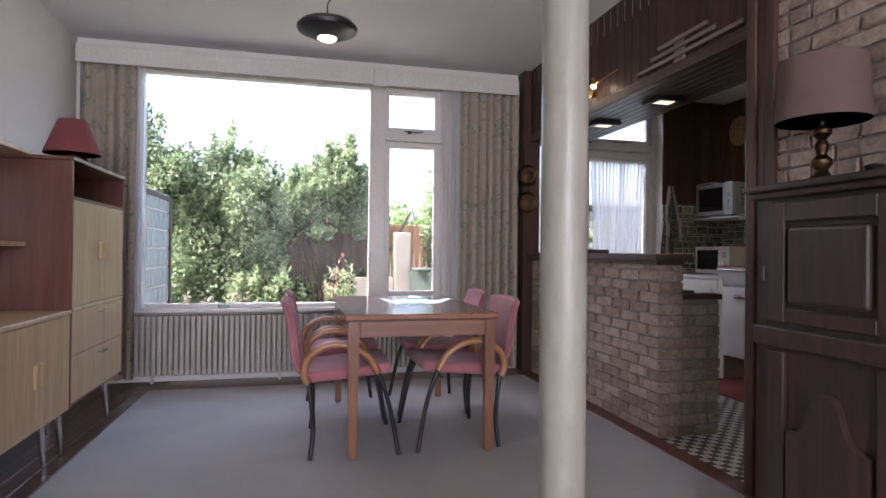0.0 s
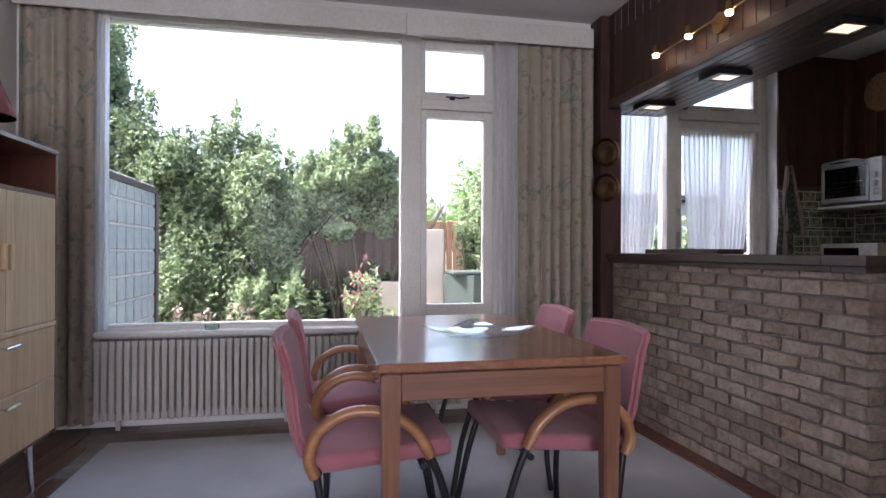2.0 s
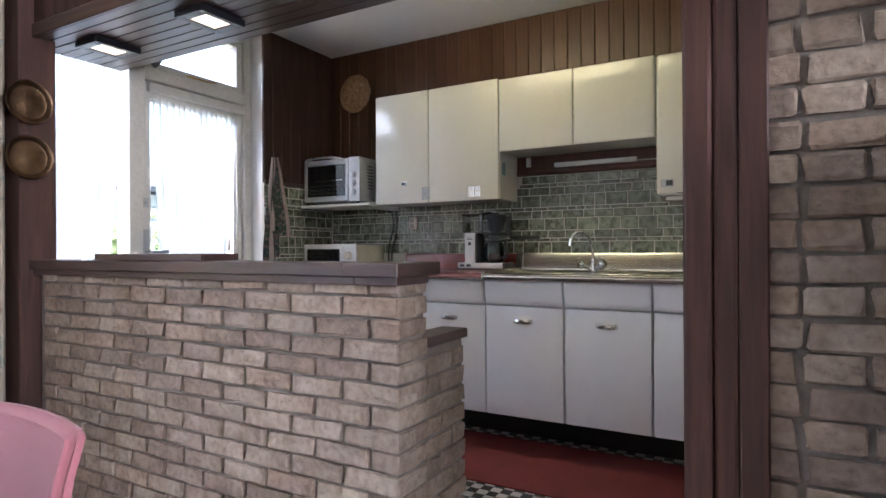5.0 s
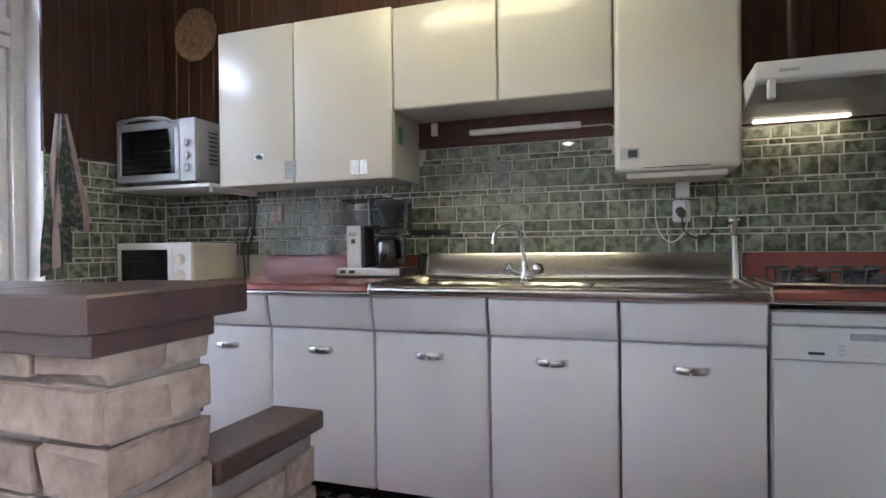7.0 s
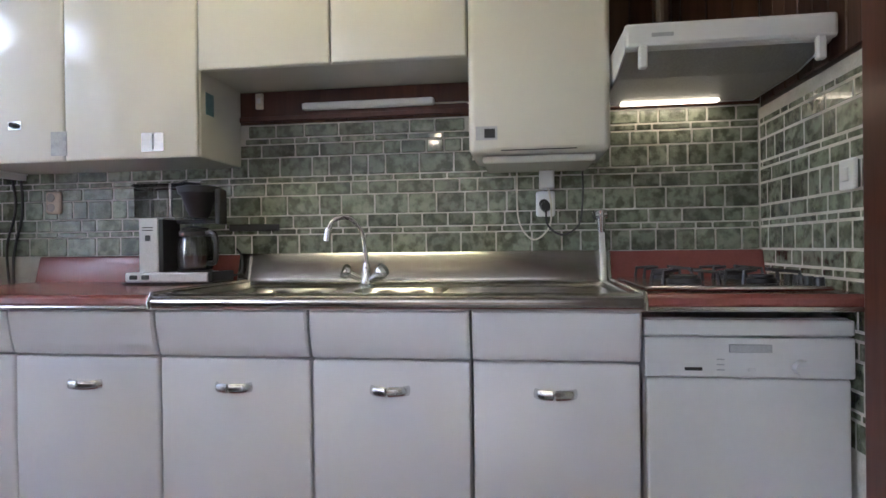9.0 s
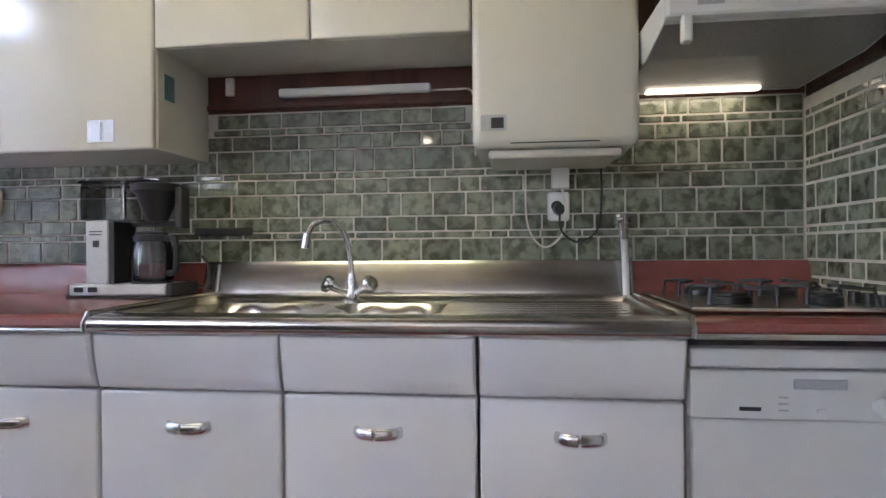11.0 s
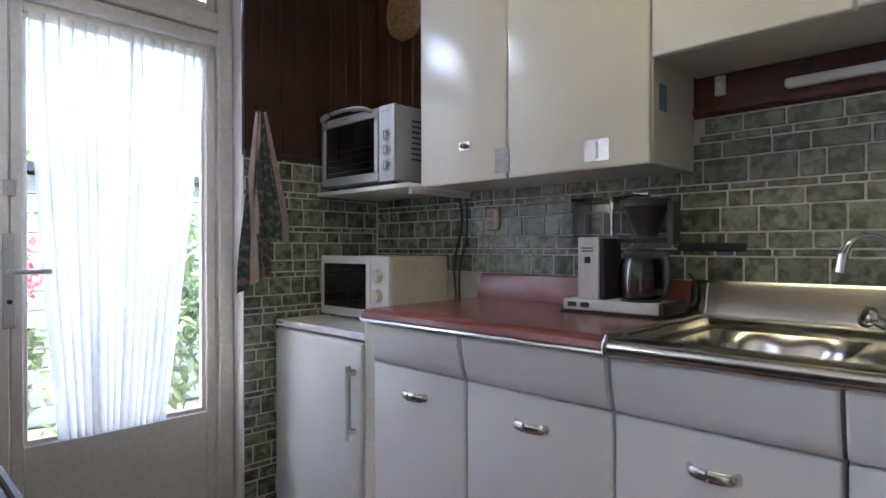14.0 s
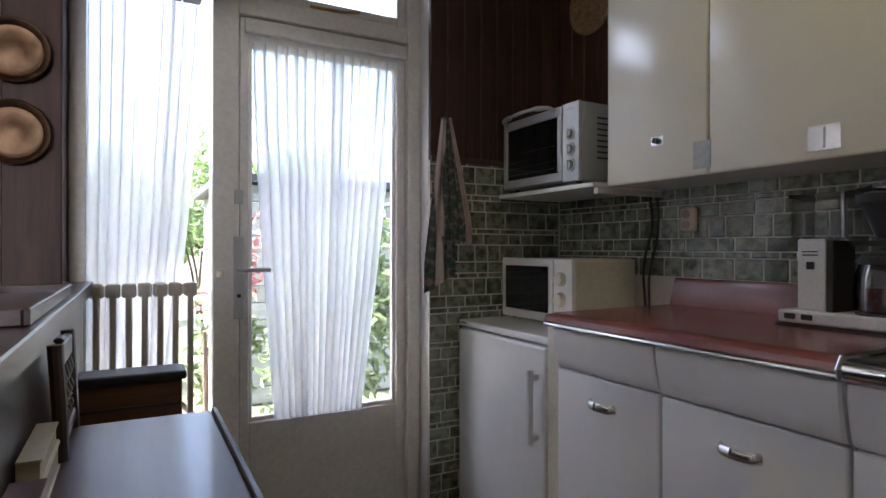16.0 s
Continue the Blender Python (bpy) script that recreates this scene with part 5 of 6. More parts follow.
part("jug_lid", lathe(B(), 4.245, 3.505, [(0.045, 1.1965), (0.046, 1.204), (0.020, 1.210)], 24), BLACK, jug, smooth=True)
part("jug_handle", tube(B(), curve_pts([(4.235, 3.456, 1.184), (4.225, 3.420, 1.182), (4.222, 3.412, 1.13), (4.225, 3.420, 1.085), (4.235, 3.446, 1.08)], 5), 0.009, 8), BLACK, jug, smooth=True)
part("hot_plate", cyl(B(), (4.245, 3.505, 1.050), (4.245, 3.505, 1.0555), 0.058, n=24), BLACK, u)
part("power_cord", tube(B(), curve_pts([(4.33, 3.44, 1.03), (4.37, 3.40, 1.04), (4.38, 3.40, 1.10), (4.36, 3.41, 1.13)], 5), 0.004, 6), BLACK, u)

# sockets, switches, cables, shower hose
def socket(y, z, mat, label, double=True):
    u = thing("wall_socket", (4.43, y, z), label, "socket")
    part("plate", box(B(), 4.413, 4.432, y - 0.034, y + 0.034, z - 0.045, z + 0.045, 0.010, 3), mat, u, smooth=True)
    for k in ((-0.02, 0.02) if double else (0.0,)):
        part("recess", cyl(B(), (4.414, y + 0.006, z + k), (4.4115, y + 0.006, z + k), 0.017, n=20), BLACKTILE if not double else MORTAR, u)
    return u


socket(4.215, 1.322, BEIGEPLASTIC, "old beige double wall socket")
u = socket(2.275, 1.275, WHITEGOODS, "white wall socket with plugs in it", False)
part("plug", cyl(B(), (4.412, 2.275, 1.265), (4.375, 2.275, 1.265), 0.019, 0.016), BLACK, u)
part("timer", box(B(), 4.375, 4.43, 2.245, 2.297, 1.325, 1.392, 0.006, 2), WHITEGOODS, u)
part("cable", tube(B(), curve_pts([(4.38, 2.27, 1.34), (4.375, 2.258, 1.27), (4.40, 2.265, 1.19), (4.425, 2.32, 1.15), (4.425, 2.37, 1.22), (4.428, 2.375, 1.39)], 7), 0.0035, 6), CREAMPLASTIC, u)
part("cable", tube(B(), curve_pts([(4.38, 2.275, 1.262), (4.38, 2.27, 1.20), (4.41, 2.22, 1.165), (4.42, 2.16, 1.20), (4.425, 2.145, 1.30), (4.428, 2.145, 1.39)], 7), 0.0035, 6), BLACK, u)
u = thing("light_switch", (3.87, 1.565, 1.29), "white wall switch on the side tiles", "switch")
part("plate", box(B(), 3.835, 3.905, 1.562, 1.572, 1.255, 1.33, 0.004, 2), WHITEGOODS, u)
part("rocker", box(B(), 3.855, 3.885, 1.572, 1.577, 1.275, 1.31, 0.002), WHITEGOODS, u)
u = thing("hose_spray", (4.36, 2.10, 1.008), "white hose with a chrome spray head", "spray hose")
part("hose", tube(B(), [(4.362, 2.085, 1.008), (4.362, 2.087, 1.09), (4.364, 2.09, 1.17)], 0.010, 10), WHITEGOODS, u, smooth=True)
part("spray_head", tube(cyl(B(), (4.364, 2.09, 1.17), (4.366, 2.092, 1.245), 0.012, 0.018), [(4.37, 2.075, 1.232), (4.36, 2.115, 1.228)], 0.016, 12), CHROME, u, smooth=True)
u = thing("power_cable", (4.42, 4.38, 1.0), "black cables hanging behind the microwave", "cable")
part("cable", tube(B(), curve_pts([(4.42, 4.40, 1.436), (4.424, 4.39, 1.30), (4.422, 4.43, 1.15), (4.42, 4.42, 1.0), (4.40, 4.40, 0.988)], 6), 0.005, 6), BLACK, u)
part("cable", tube(B(), curve_pts([(4.42, 4.36, 1.436), (4.424, 4.36, 1.28), (4.423, 4.40, 1.12), (4.41, 4.39, 0.99)], 6), 0.005, 6), BLACK, u)
solid("knife_rail", box(B(), 4.418, 4.431, 3.27, 3.47, 1.196, 1.222, 0.003), BLACK, "black knife rail on the tiles", "rail")

# tea towel on a hook
u = thing("tea_towel", (3.83, 4.95, 1.6), "dark red and green patterned tea towel on a hook", "towel")
TOWEL = material("printed_cotton", 0.95)
_v = coords(TOWEL)
_k = node(TOWEL, "ShaderNodeTexVoronoi", Scale=36.0)
_w2 = node(TOWEL, "ShaderNodeTexWave", Scale=2.4, Distortion=1.5)
_n = node(TOWEL, "ShaderNodeTexNoise", Scale=14.0, Detail=3.0)
for _q in (_k, _w2, _n):
    link(TOWEL, _v, _q.inputs["Vector"])
_print = ramp(TOWEL, _k.outputs["Distance"], [(0.0, (0.34, 0.31, 0.29)), (0.12, (0.18, 0.05, 0.05)), (0.28, (0.03, 0.065, 0.056)), (0.55, (0.06, 0.09, 0.08)), (0.75, (0.20, 0.15, 0.14))])
_cream = ramp(TOWEL, _n.outputs[0], [(0.3, (0.42, 0.35, 0.32)), (0.7, (0.54, 0.46, 0.43))])
TOWELHEM = noisy("pink_checked_hem", (0.34, 0.24, 0.22), (0.46, 0.36, 0.33), 30, 0.95, fine=300, relief=0.3)
base(TOWEL, mix(TOWEL, ramp(TOWEL, _w2.outputs["Color"], [(0.86, (0, 0, 0)), (0.93, (1, 1, 1))]), _print, _cream))
def hanging(drop, back, seed, left, right, tilt):
    """Cloth gathered at the hook and fanning out between two slanting edges."""
    bm = folds(B(), 3.7, 3.9, drop, 1.765, back, 0.012, 3, seed, lambda s, u2: 3.785 + (left * (1 - u2) + right * u2) * min(1.0, 0.12 + 1.05 * s), 22, 10)
    for v in bm.verts:
        s2 = (1.765 - v.co.z) / (1.765 - drop)
        v.co.z += tilt * s2 * s2 * (v.co.x - 3.76)
    return bm


part("cloth", hanging(1.06, 4.934, 9, -0.095, 0.06, 0.55), TOWEL, u)
part("cloth", hanging(1.27, 4.914, 5, -0.03, 0.115, -0.25), TOWEL, u)
part("hem", hanging(1.262, 4.906, 5, 0.088, 0.118, -0.25), TOWELHEM, u, "pale checked hem")
part("hook", tube(B(), [(3.785, 4.968, 1.775), (3.785, 4.925, 1.77), (3.785, 4.918, 1.79)], 0.004, 6), BLACKMETAL, u)

# round woven plate, brass dishes on the post
def dish(name, label, c, axis, r, mat):
    """A shallow beaten dish hung on a wall that faces down the given axis."""
    u = thing(name, c, label, "wall plate")
    tilt = Matrix.Rotation(radians(90), 3, "X") if axis == "y" else Matrix.Rotation(radians(-90), 3, "Y")
    bm = lathe(B(), 0, 0, [(r * 0.30, 0.012), (r * 0.62, 0.004), (r * 0.78, 0.008), (r * 0.86, 0.020), (r * 0.97, 0.024), (r, 0.021), (r * 0.97, 0.018), (r * 0.8, 0.002), (r * 0.3, 0.002)], 40, tilt)
    bmesh.ops.translate(bm, verts=bm.verts, vec=c)
    part("plate_body", bm, mat, u, smooth=True)
    return u


WOVEN = noisy("woven_cane", (0.20, 0.11, 0.06), (0.42, 0.27, 0.15), 60, 0.7, fine=220, relief=0.7)
dish("wall_plate", "round woven cane plate on the dark planks", (4.43, 4.72, 2.31), "x", 0.145, WOVEN)
dish("wall_plate", "round beaten brass dish on the wooden post", (2.295, 4.945, 1.815), "y", 0.10, COPPER)
dish("wall_plate", "round beaten brass dish on the wooden post", (2.295, 4.945, 1.565), "y", 0.10, COPPER)

# bar: tray, desk, chair, chest, books
u = thing("wooden_tray", (2.42, 4.2, 1.1), "flat dark wooden tray on the bar top", "tray")
bm = box(B(), 2.325, 2.475, 3.80, 4.45, 1.099, 1.106)
part("bottom", bm, DARKTOP, u)
for a in ((2.315, 2.3245, 3.79, 4.46), (2.4755, 2.485, 3.79, 4.46), (2.325, 2.475, 3.79, 3.7995), (2.325, 2.475, 4.4505, 4.46)):
    part("rim", box(B(), *a, 1.099, 1.125, 0.002), DARKTOP, u)
u = thing("side_table", (2.65, 3.6, 0.0), "dark polished table standing along the bar", "table")
part("tabletop", box(B(), 2.478, 2.770, 3.22, 4.14, 0.830, 0.854, 0.004, 2), DARKTOP, u)
part("edge_strip", box(B(), 2.7715, 2.784, 3.22, 4.145, 0.826, 0.858, 0.003), DARKWOOD, u)
for x in (2.51, 2.74):
    for y in (3.26, 4.10):
        part("leg", box(B(), x - 0.022, x + 0.022, y - 0.022, y + 0.022, 0.0, 0.829, 0.004), DARKWOOD, u)
u = thing("wooden_chest", (2.63, 4.70, 0.0), "narrow brown wooden chest with a black top", "chest")
MIDWOOD = wood("mid_brown_wood", (0.10, 0.045, 0.022), (0.19, 0.09, 0.045), 0, 0.45)
part("body", box(B(), 2.482, 2.748, 4.645, 4.745, 0.0, 0.825, 0.004), MIDWOOD, u)
part("lid", box(B(), 2.478, 2.760, 4.63, 4.755, 0.8255, 0.853, 0.008, 2), BLACKMETAL, u)
for z in (0.752, 0.64):
    part("rail", box(B(), 2.484, 2.746, 4.638, 4.6445, z, z + 0.008), DARKWOOD, u)
u = thing("spindle_rack", (2.50, 4.03, 0.854), "dark wooden rack with turned spindles on the side table", "rack")
for y in (3.925, 4.135):
    part("post", tube(B(), [(2.512, y, 0.8545), (2.508, y, 0.95), (2.502, y, 1.05)], 0.012), DARKWOOD, u)
bm = box(box(B(), 2.494, 2.512, 3.9375, 4.1225, 1.005, 1.045, 0.005, 2), 2.495, 2.511, 3.965, 4.015, 1.0455, 1.056, 0.004)
part("crest_rail", bm, DARKWOOD, u)
part("lower_rail", box(B(), 2.500, 2.518, 3.9375, 4.1225, 0.876, 0.898, 0.003), DARKWOOD, u)
for k in range(4):
    part("spindle", lathe(B(), 2.507, 3.965 + 0.043 * k, [(0.005, 0.8985), (0.010, 0.915), (0.005, 0.93), (0.011, 0.95), (0.005, 0.965), (0.010, 0.985), (0.005, 1.0045)], 10), DARKWOOD, u, smooth=True)
    part("bead", lathe(B(), 2.507, 3.965 + 0.043 * k, [(0.006, 0.928), (0.0085, 0.931), (0.006, 0.934)], 10), WOVEN, u, "small pale turned bead", smooth=True)
PAPER = noisy("page_edges", (0.55, 0.49, 0.38), (0.66, 0.60, 0.48), 30, 0.9, fine=200, relief=0.4, stretch=(1, 1, 12))
for x0, x1, y0, y1, zz, h, lab in ((2.480, 2.520, 3.40, 3.66, 0.8545, 0.062, "dark bound book lying on the table"), (2.480, 2.512, 3.69, 3.90, 0.8545, 0.042, "thick pale paperback lying on the table"), (2.480, 2.510, 3.70, 3.895, 0.897, 0.032, "pale paperback on top of another book")):
    u = thing("book", ((x0 + x1) / 2, (y0 + y1) / 2, zz), lab, "book")
    part("page_block", box(B(), x0, x1 - 0.003, y0 + 0.003, y1 - 0.003, zz + 0.003, zz + h - 0.003), PAPER, u)
    cov = TEAK if "dark bound" in lab else CREAMPLASTIC
    part("cover", box(B(), x0, x1, y0, y1, zz + h - 0.003, zz + h), cov, u)
    part("cover", box(B(), x0, x1, y0, y1, zz, zz + 0.003), cov, u)

# glass dish on the table, ashtray on the sill
u = thing("glass_dish", (0.98, 3.42, 0.766), "square clear glass dish on the dining table", "dish")
bm = B()
n = 10
grid = []
for i in range(n + 1):
    row = []
    for j in range(n + 1):
        a, b3 = -1 + 2 * i / n, -1 + 2 * j / n
        r2 = max(abs(a), abs(b3))
        h = 0.004 + 0.030 * max(0, (abs(a * b3)) ** 0.9) * r2 + 0.012 * r2 ** 3
        p = Matrix.Rotation(radians(38), 3, "Z") @ Vector((a * 0.17, b3 * 0.17, 0))
        row.append(bm.verts.new((0.95 + p.x, 3.40 + p.y, 0.767 + h)))
    grid.append(row)
for i in range(n):
    for j in range(n):
        bm.faces.new((grid[i][j], grid[i + 1][j], grid[i + 1][j + 1], grid[i][j + 1]))
bmesh.ops.solidify(bm, geom=bm.faces[:], thickness=0.005)
part("bowl", bm, BOWLGLASS, u, smooth=True)
u = thing("ashtray", (-0.36, 5.06, 0.605), "small clear glass ashtray on the window sill", "ashtray")
part("bowl", lathe(B(), -0.36, 5.06, [(0.04, 0.606), (0.045, 0.635), (0.038, 0.636), (0.034, 0.615)], 20), BOWLGLASS, u, smooth=True)

# lamps of the living room
u = thing("pendant_lamp", (0.40, 3.27, 2.4), "dark metal dish pendant lamp, lit", "lamp")
part("shade", lathe(B(), 0.40, 3.27, [(0.075, 2.305), (0.165, 2.345), (0.172, 2.365), (0.15, 2.39), (0.06, 2.425), (0.055, 2.42), (0.145, 2.384), (0.16, 2.362), (0.155, 2.35), (0.075, 2.312)], 36), BLACKMETAL, u, smooth=True)
part("bulb", lathe(B(), 0.40, 3.27, [(0.012, 2.39), (0.045, 2.37), (0.062, 2.33), (0.05, 2.30), (0.02, 2.288)], 20), LAMPGLOW, u, "glowing warm bulb", smooth=True)
part("cord", tube(B(), curve_pts([(0.40, 3.27, 2.425), (0.41, 3.27, 2.52), (0.52, 3.27, 2.60), (0.55, 3.27, 2.70), (0.55, 3.27, CEIL)], 6), 0.004, 6), BLACK, u)
part("ceiling_rose", lathe(B(), 0.55, 3.27, [(0.05, CEIL), (0.045, CEIL - 0.03), (0.01, CEIL - 0.045)], 20), WHITEGOODS, u)

u = thing("table_lamp", (-1.1, 3.89, 1.568), "table lamp with dusty red shade and red ball base", "lamp")
part("base", lathe(B(), -1.1, 3.89, [(0.05, 1.569), (0.06, 1.575), (0.085, 1.60), (0.09, 1.625), (0.07, 1.65), (0.03, 1.665), (0.012, 1.68)], 28), REDGLAZE, u, smooth=True)
part("shade", lathe(B(), -1.1, 3.89, [(0.155, 1.668), (0.153, 1.678), (0.078, 1.875), (0.075, 1.875), (0.150, 1.678), (0.152, 1.668)], 36), SHADE_RED, u, smooth=True)
part("stem", cyl(B(), (-1.1, 3.89, 1.675), (-1.1, 3.89, 1.80), 0.006), BRASS, u)
u = thing("carved_figure", (-1.2, 3.0, 1.586), "small dark carved wooden block on the shelf unit", "ornament")
part("block", box(B(), -1.24, -1.19, 2.99, 3.06, 1.587, 1.72, 0.014, 2), DARKWOOD, u)

u = thing("spot_rail", (2.29, 3.85, 2.2), "brass spotlight rail with three lit spots", "lamp")
part("rail", tube(B(), [(2.255, 4.30, 2.262), (2.255, 3.30, 2.292)], 0.005, 8), BRASS, u)
part("wall_disc", cyl(B(), (2.328, 3.76, 2.282), (2.305, 3.76, 2.282), 0.052, n=28), BRASS, u)
part("arm", cyl(B(), (2.305, 3.76, 2.282), (2.258, 3.76, 2.280), 0.008), BRASS, u)
for y in (4.23, 3.92, 3.60):
    sp = part("spot", cyl(B(), (2.245, y, 2.322), (2.245, y, 2.272), 0.013, 0.021), BRASS, u)
    part("bulb", lathe(B(), 2.245, y, [(0.008, 2.271), (0.019, 2.267), (0.016, 2.255), (0.004, 2.249)], 12), LAMPGLOW, sp, "glowing bulb", smooth=True)
for i, (x, y) in enumerate(((2.56, 4.76), (2.57, 4.05), (2.60, 3.30))):
    u = thing("downlight", (x, y, 2.12), "square dark downlight under the bulkhead, lit", "lamp", "downlights under the bulkhead")
    bm = B()
    for a in ((x - 0.11, x + 0.11, y - 0.085, y - 0.055), (x - 0.11, x + 0.11, y + 0.055, y + 0.085), (x - 0.11, x - 0.065, y - 0.054, y + 0.054), (x + 0.065, x + 0.11, y - 0.054, y + 0.054)):
        box(bm, *a, 2.097, 2.127, 0.002)
    part("frame", bm, BLACKMETAL, u)
    part("diffuser", box(B(), x - 0.064, x + 0.064, y - 0.053, y + 0.053, 2.104, 2.11), DOWNGLOW, u, "glowing warm diffuser")
u = thing("wooden_wall_art", (2.32, 2.8, 2.22), "wall ornament of three pale wooden slats", "ornament")
SLAT = wood("bleached_slat", (0.17, 0.125, 0.10), (0.25, 0.19, 0.155), 1, 0.6)
for y0, y1, z in ((2.24, 3.14, 2.200), (2.43, 3.00, 2.245), (2.50, 2.93, 2.290)):
    part("slat", box(B(), 2.296, 2.310, y0, y1, z, z + 0.022, 0.003), SLAT, u)
part("clasp", box(B(), 2.3105, 2.3265, 2.70, 2.79, 2.175, 2.325, 0.003), SLAT, u)
u = thing("wall_spot", (2.9, 4.9, 2.3), "small black spotlight near the kitchen window", "lamp")
part("head", cyl(B(), (2.93, 5.02, 2.235), (2.97, 4.98, 2.185), 0.028, 0.034), BLACKMETAL, u)
part("arm", tube(B(), [(2.86, 5.06, 2.20), (2.90, 5.05, 2.24), (2.93, 5.02, 2.235)], 0.007, 8), BLACKMETAL, u)

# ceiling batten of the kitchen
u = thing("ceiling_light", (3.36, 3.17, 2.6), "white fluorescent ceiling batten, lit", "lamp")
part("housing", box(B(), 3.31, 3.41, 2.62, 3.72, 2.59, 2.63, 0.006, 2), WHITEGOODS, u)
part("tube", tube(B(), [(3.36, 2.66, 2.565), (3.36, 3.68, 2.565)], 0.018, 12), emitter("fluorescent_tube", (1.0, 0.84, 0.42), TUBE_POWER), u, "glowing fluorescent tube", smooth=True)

# ---- tall dark cupboard beside the opening ----
u = thing("cupboard", (2.1, 1.3, 0.0), "dark carved wooden cupboard against the brick wall", "cupboard")
part("body", box(B(), 1.985, 2.262, 0.72, 1.79, 0.06, 1.30), DARKWOOD, u)
part("cornice", box(box(B(), 1.925, 2.268, 0.68, 1.812, 1.328, 1.352, 0.006, 2), 1.945, 2.265, 0.70, 1.802, 1.302, 1.328, 0.010, 2), DARKWOOD, u)
part("plinth", box(B(), 1.96, 2.262, 0.70, 1.80, 0.0, 0.10, 0.006), DARKWOOD, u)
part("rail", box(B(), 1.958, 1.984, 0.73, 1.788, 0.76, 0.83, 0.008, 2), DARKWOOD, u)
for y0, y1 in ((1.22, 1.72), (0.76, 1.18)):
    d2 = part("door", box(box(box(box(B(), 1.962, 1.984, y0, y0 + 0.075, 0.85, 1.285, 0.004), 1.962, 1.984, y1 - 0.075, y1, 0.85, 1.285, 0.004), 1.962, 1.984, y0 + 0.075, y1 - 0.075, 0.85, 0.90, 0.004), 1.962, 1.984, y0 + 0.075, y1 - 0.075, 1.215, 1.285, 0.004), DARKWOOD, u)
    part("raised_panel", box(B(), 1.952, 1.984, y0 + 0.095, y1 - 0.095, 0.92, 1.195, 0.016, 3), DARKWOOD, d2)
    d3 = part("door", box(box(B(), 1.962, 1.984, y0, y0 + 0.075, 0.12, 0.745, 0.004), 1.962, 1.984, y1 - 0.075, y1, 0.12, 0.745, 0.004), DARKWOOD, u)
    bm = B()
    ym, hw = (y0 + y1) / 2, (y1 - y0) / 2 - 0.095
    pts = [(ym - hw, 0.17)] + [(ym + hw * s2, 0.50 + 0.10 * math.exp(-(s2 / 0.42) ** 4) + 0.03 * math.cos(3.2 * s2)) for s2 in [-1 + 0.1 * k for k in range(21)]] + [(ym + hw, 0.17)]
    va, vb = [bm.verts.new((1.955, a, b3)) for a, b3 in pts], [bm.verts.new((1.984, a, b3)) for a, b3 in pts]
    bm.faces.new(va[::-1]), bm.faces.new(vb)
    for i in range(len(pts)):
        j = (i + 1) % len(pts)
        bm.faces.new((va[i], va[j], vb[j], vb[i]))
    part("arched_panel", bm, DARKWOOD, d3)
part("hinge", cyl(B(), (1.958, 1.735, 1.0), (1.958, 1.735, 1.05), 0.006), BLACKMETAL, u)
u = thing("table_lamp", (2.09, 1.61, 1.353), "table lamp with tan drum shade and turned brass base", "lamp")
part("base", lathe(B(), 2.09, 1.61, [(0.06, 1.353), (0.058, 1.365), (0.03, 1.38), (0.02, 1.40), (0.034, 1.42), (0.034, 1.435), (0.016, 1.455), (0.024, 1.49), (0.014, 1.51), (0.032, 1.53), (0.03, 1.545), (0.010, 1.56), (0.008, 1.60)], 24), COPPER, u, smooth=True)
part("shade", lathe(B(), 2.09, 1.61, [(0.152, 1.575), (0.140, 1.795), (0.137, 1.795), (0.149, 1.575)], 36), SHADE_TAN, u, smooth=True)
u = thing("pewter_dish", (2.1, 1.42, 1.353), "small dark metal ornaments on the cupboard", "ornament")
part("stand", lathe(B(), 2.1, 1.42, [(0.045, 1.353), (0.05, 1.362), (0.02, 1.372), (0.03, 1.39), (0.012, 1.398)], 18), BLACKMETAL, u, smooth=True)

# ---- garden ----
LAWN = noisy("garden_soil", (0.045, 0.05, 0.028), (0.10, 0.10, 0.06), 3, 0.95, fine=60, relief=0.8)
PAVING = noisy("concrete_paving", (0.34, 0.32, 0.29), (0.46, 0.44, 0.40), 5, 0.9, fine=120, relief=0.4)
GRAVEL = noisy("gravel", (0.25, 0.23, 0.20), (0.45, 0.42, 0.38), 60, 0.9, fine=200, relief=0.9)
FENCE = wood("orange_fence_wood", (0.24, 0.125, 0.07), (0.38, 0.21, 0.12), 2, 0.75, 1.0, 0.3)
DARKFENCE = wood("weathered_brown_boards", (0.050, 0.034, 0.026), (0.095, 0.066, 0.050), 2, 0.8, 1.0, 0.35)
SHED = wood("grey_green_boards", (0.20, 0.22, 0.20), (0.30, 0.32, 0.29), 0, 0.75, 1.0, 0.25)
BARK = noisy("bark", (0.05, 0.035, 0.025), (0.11, 0.08, 0.055), 20, 0.95, fine=80, relief=0.8)
GLASSBLOCK = noisy("glass_block", (0.56, 0.62, 0.62), (0.70, 0.75, 0.75), 9, 0.12, fine=25, relief=0.5, Transmission_Weight=0.5)


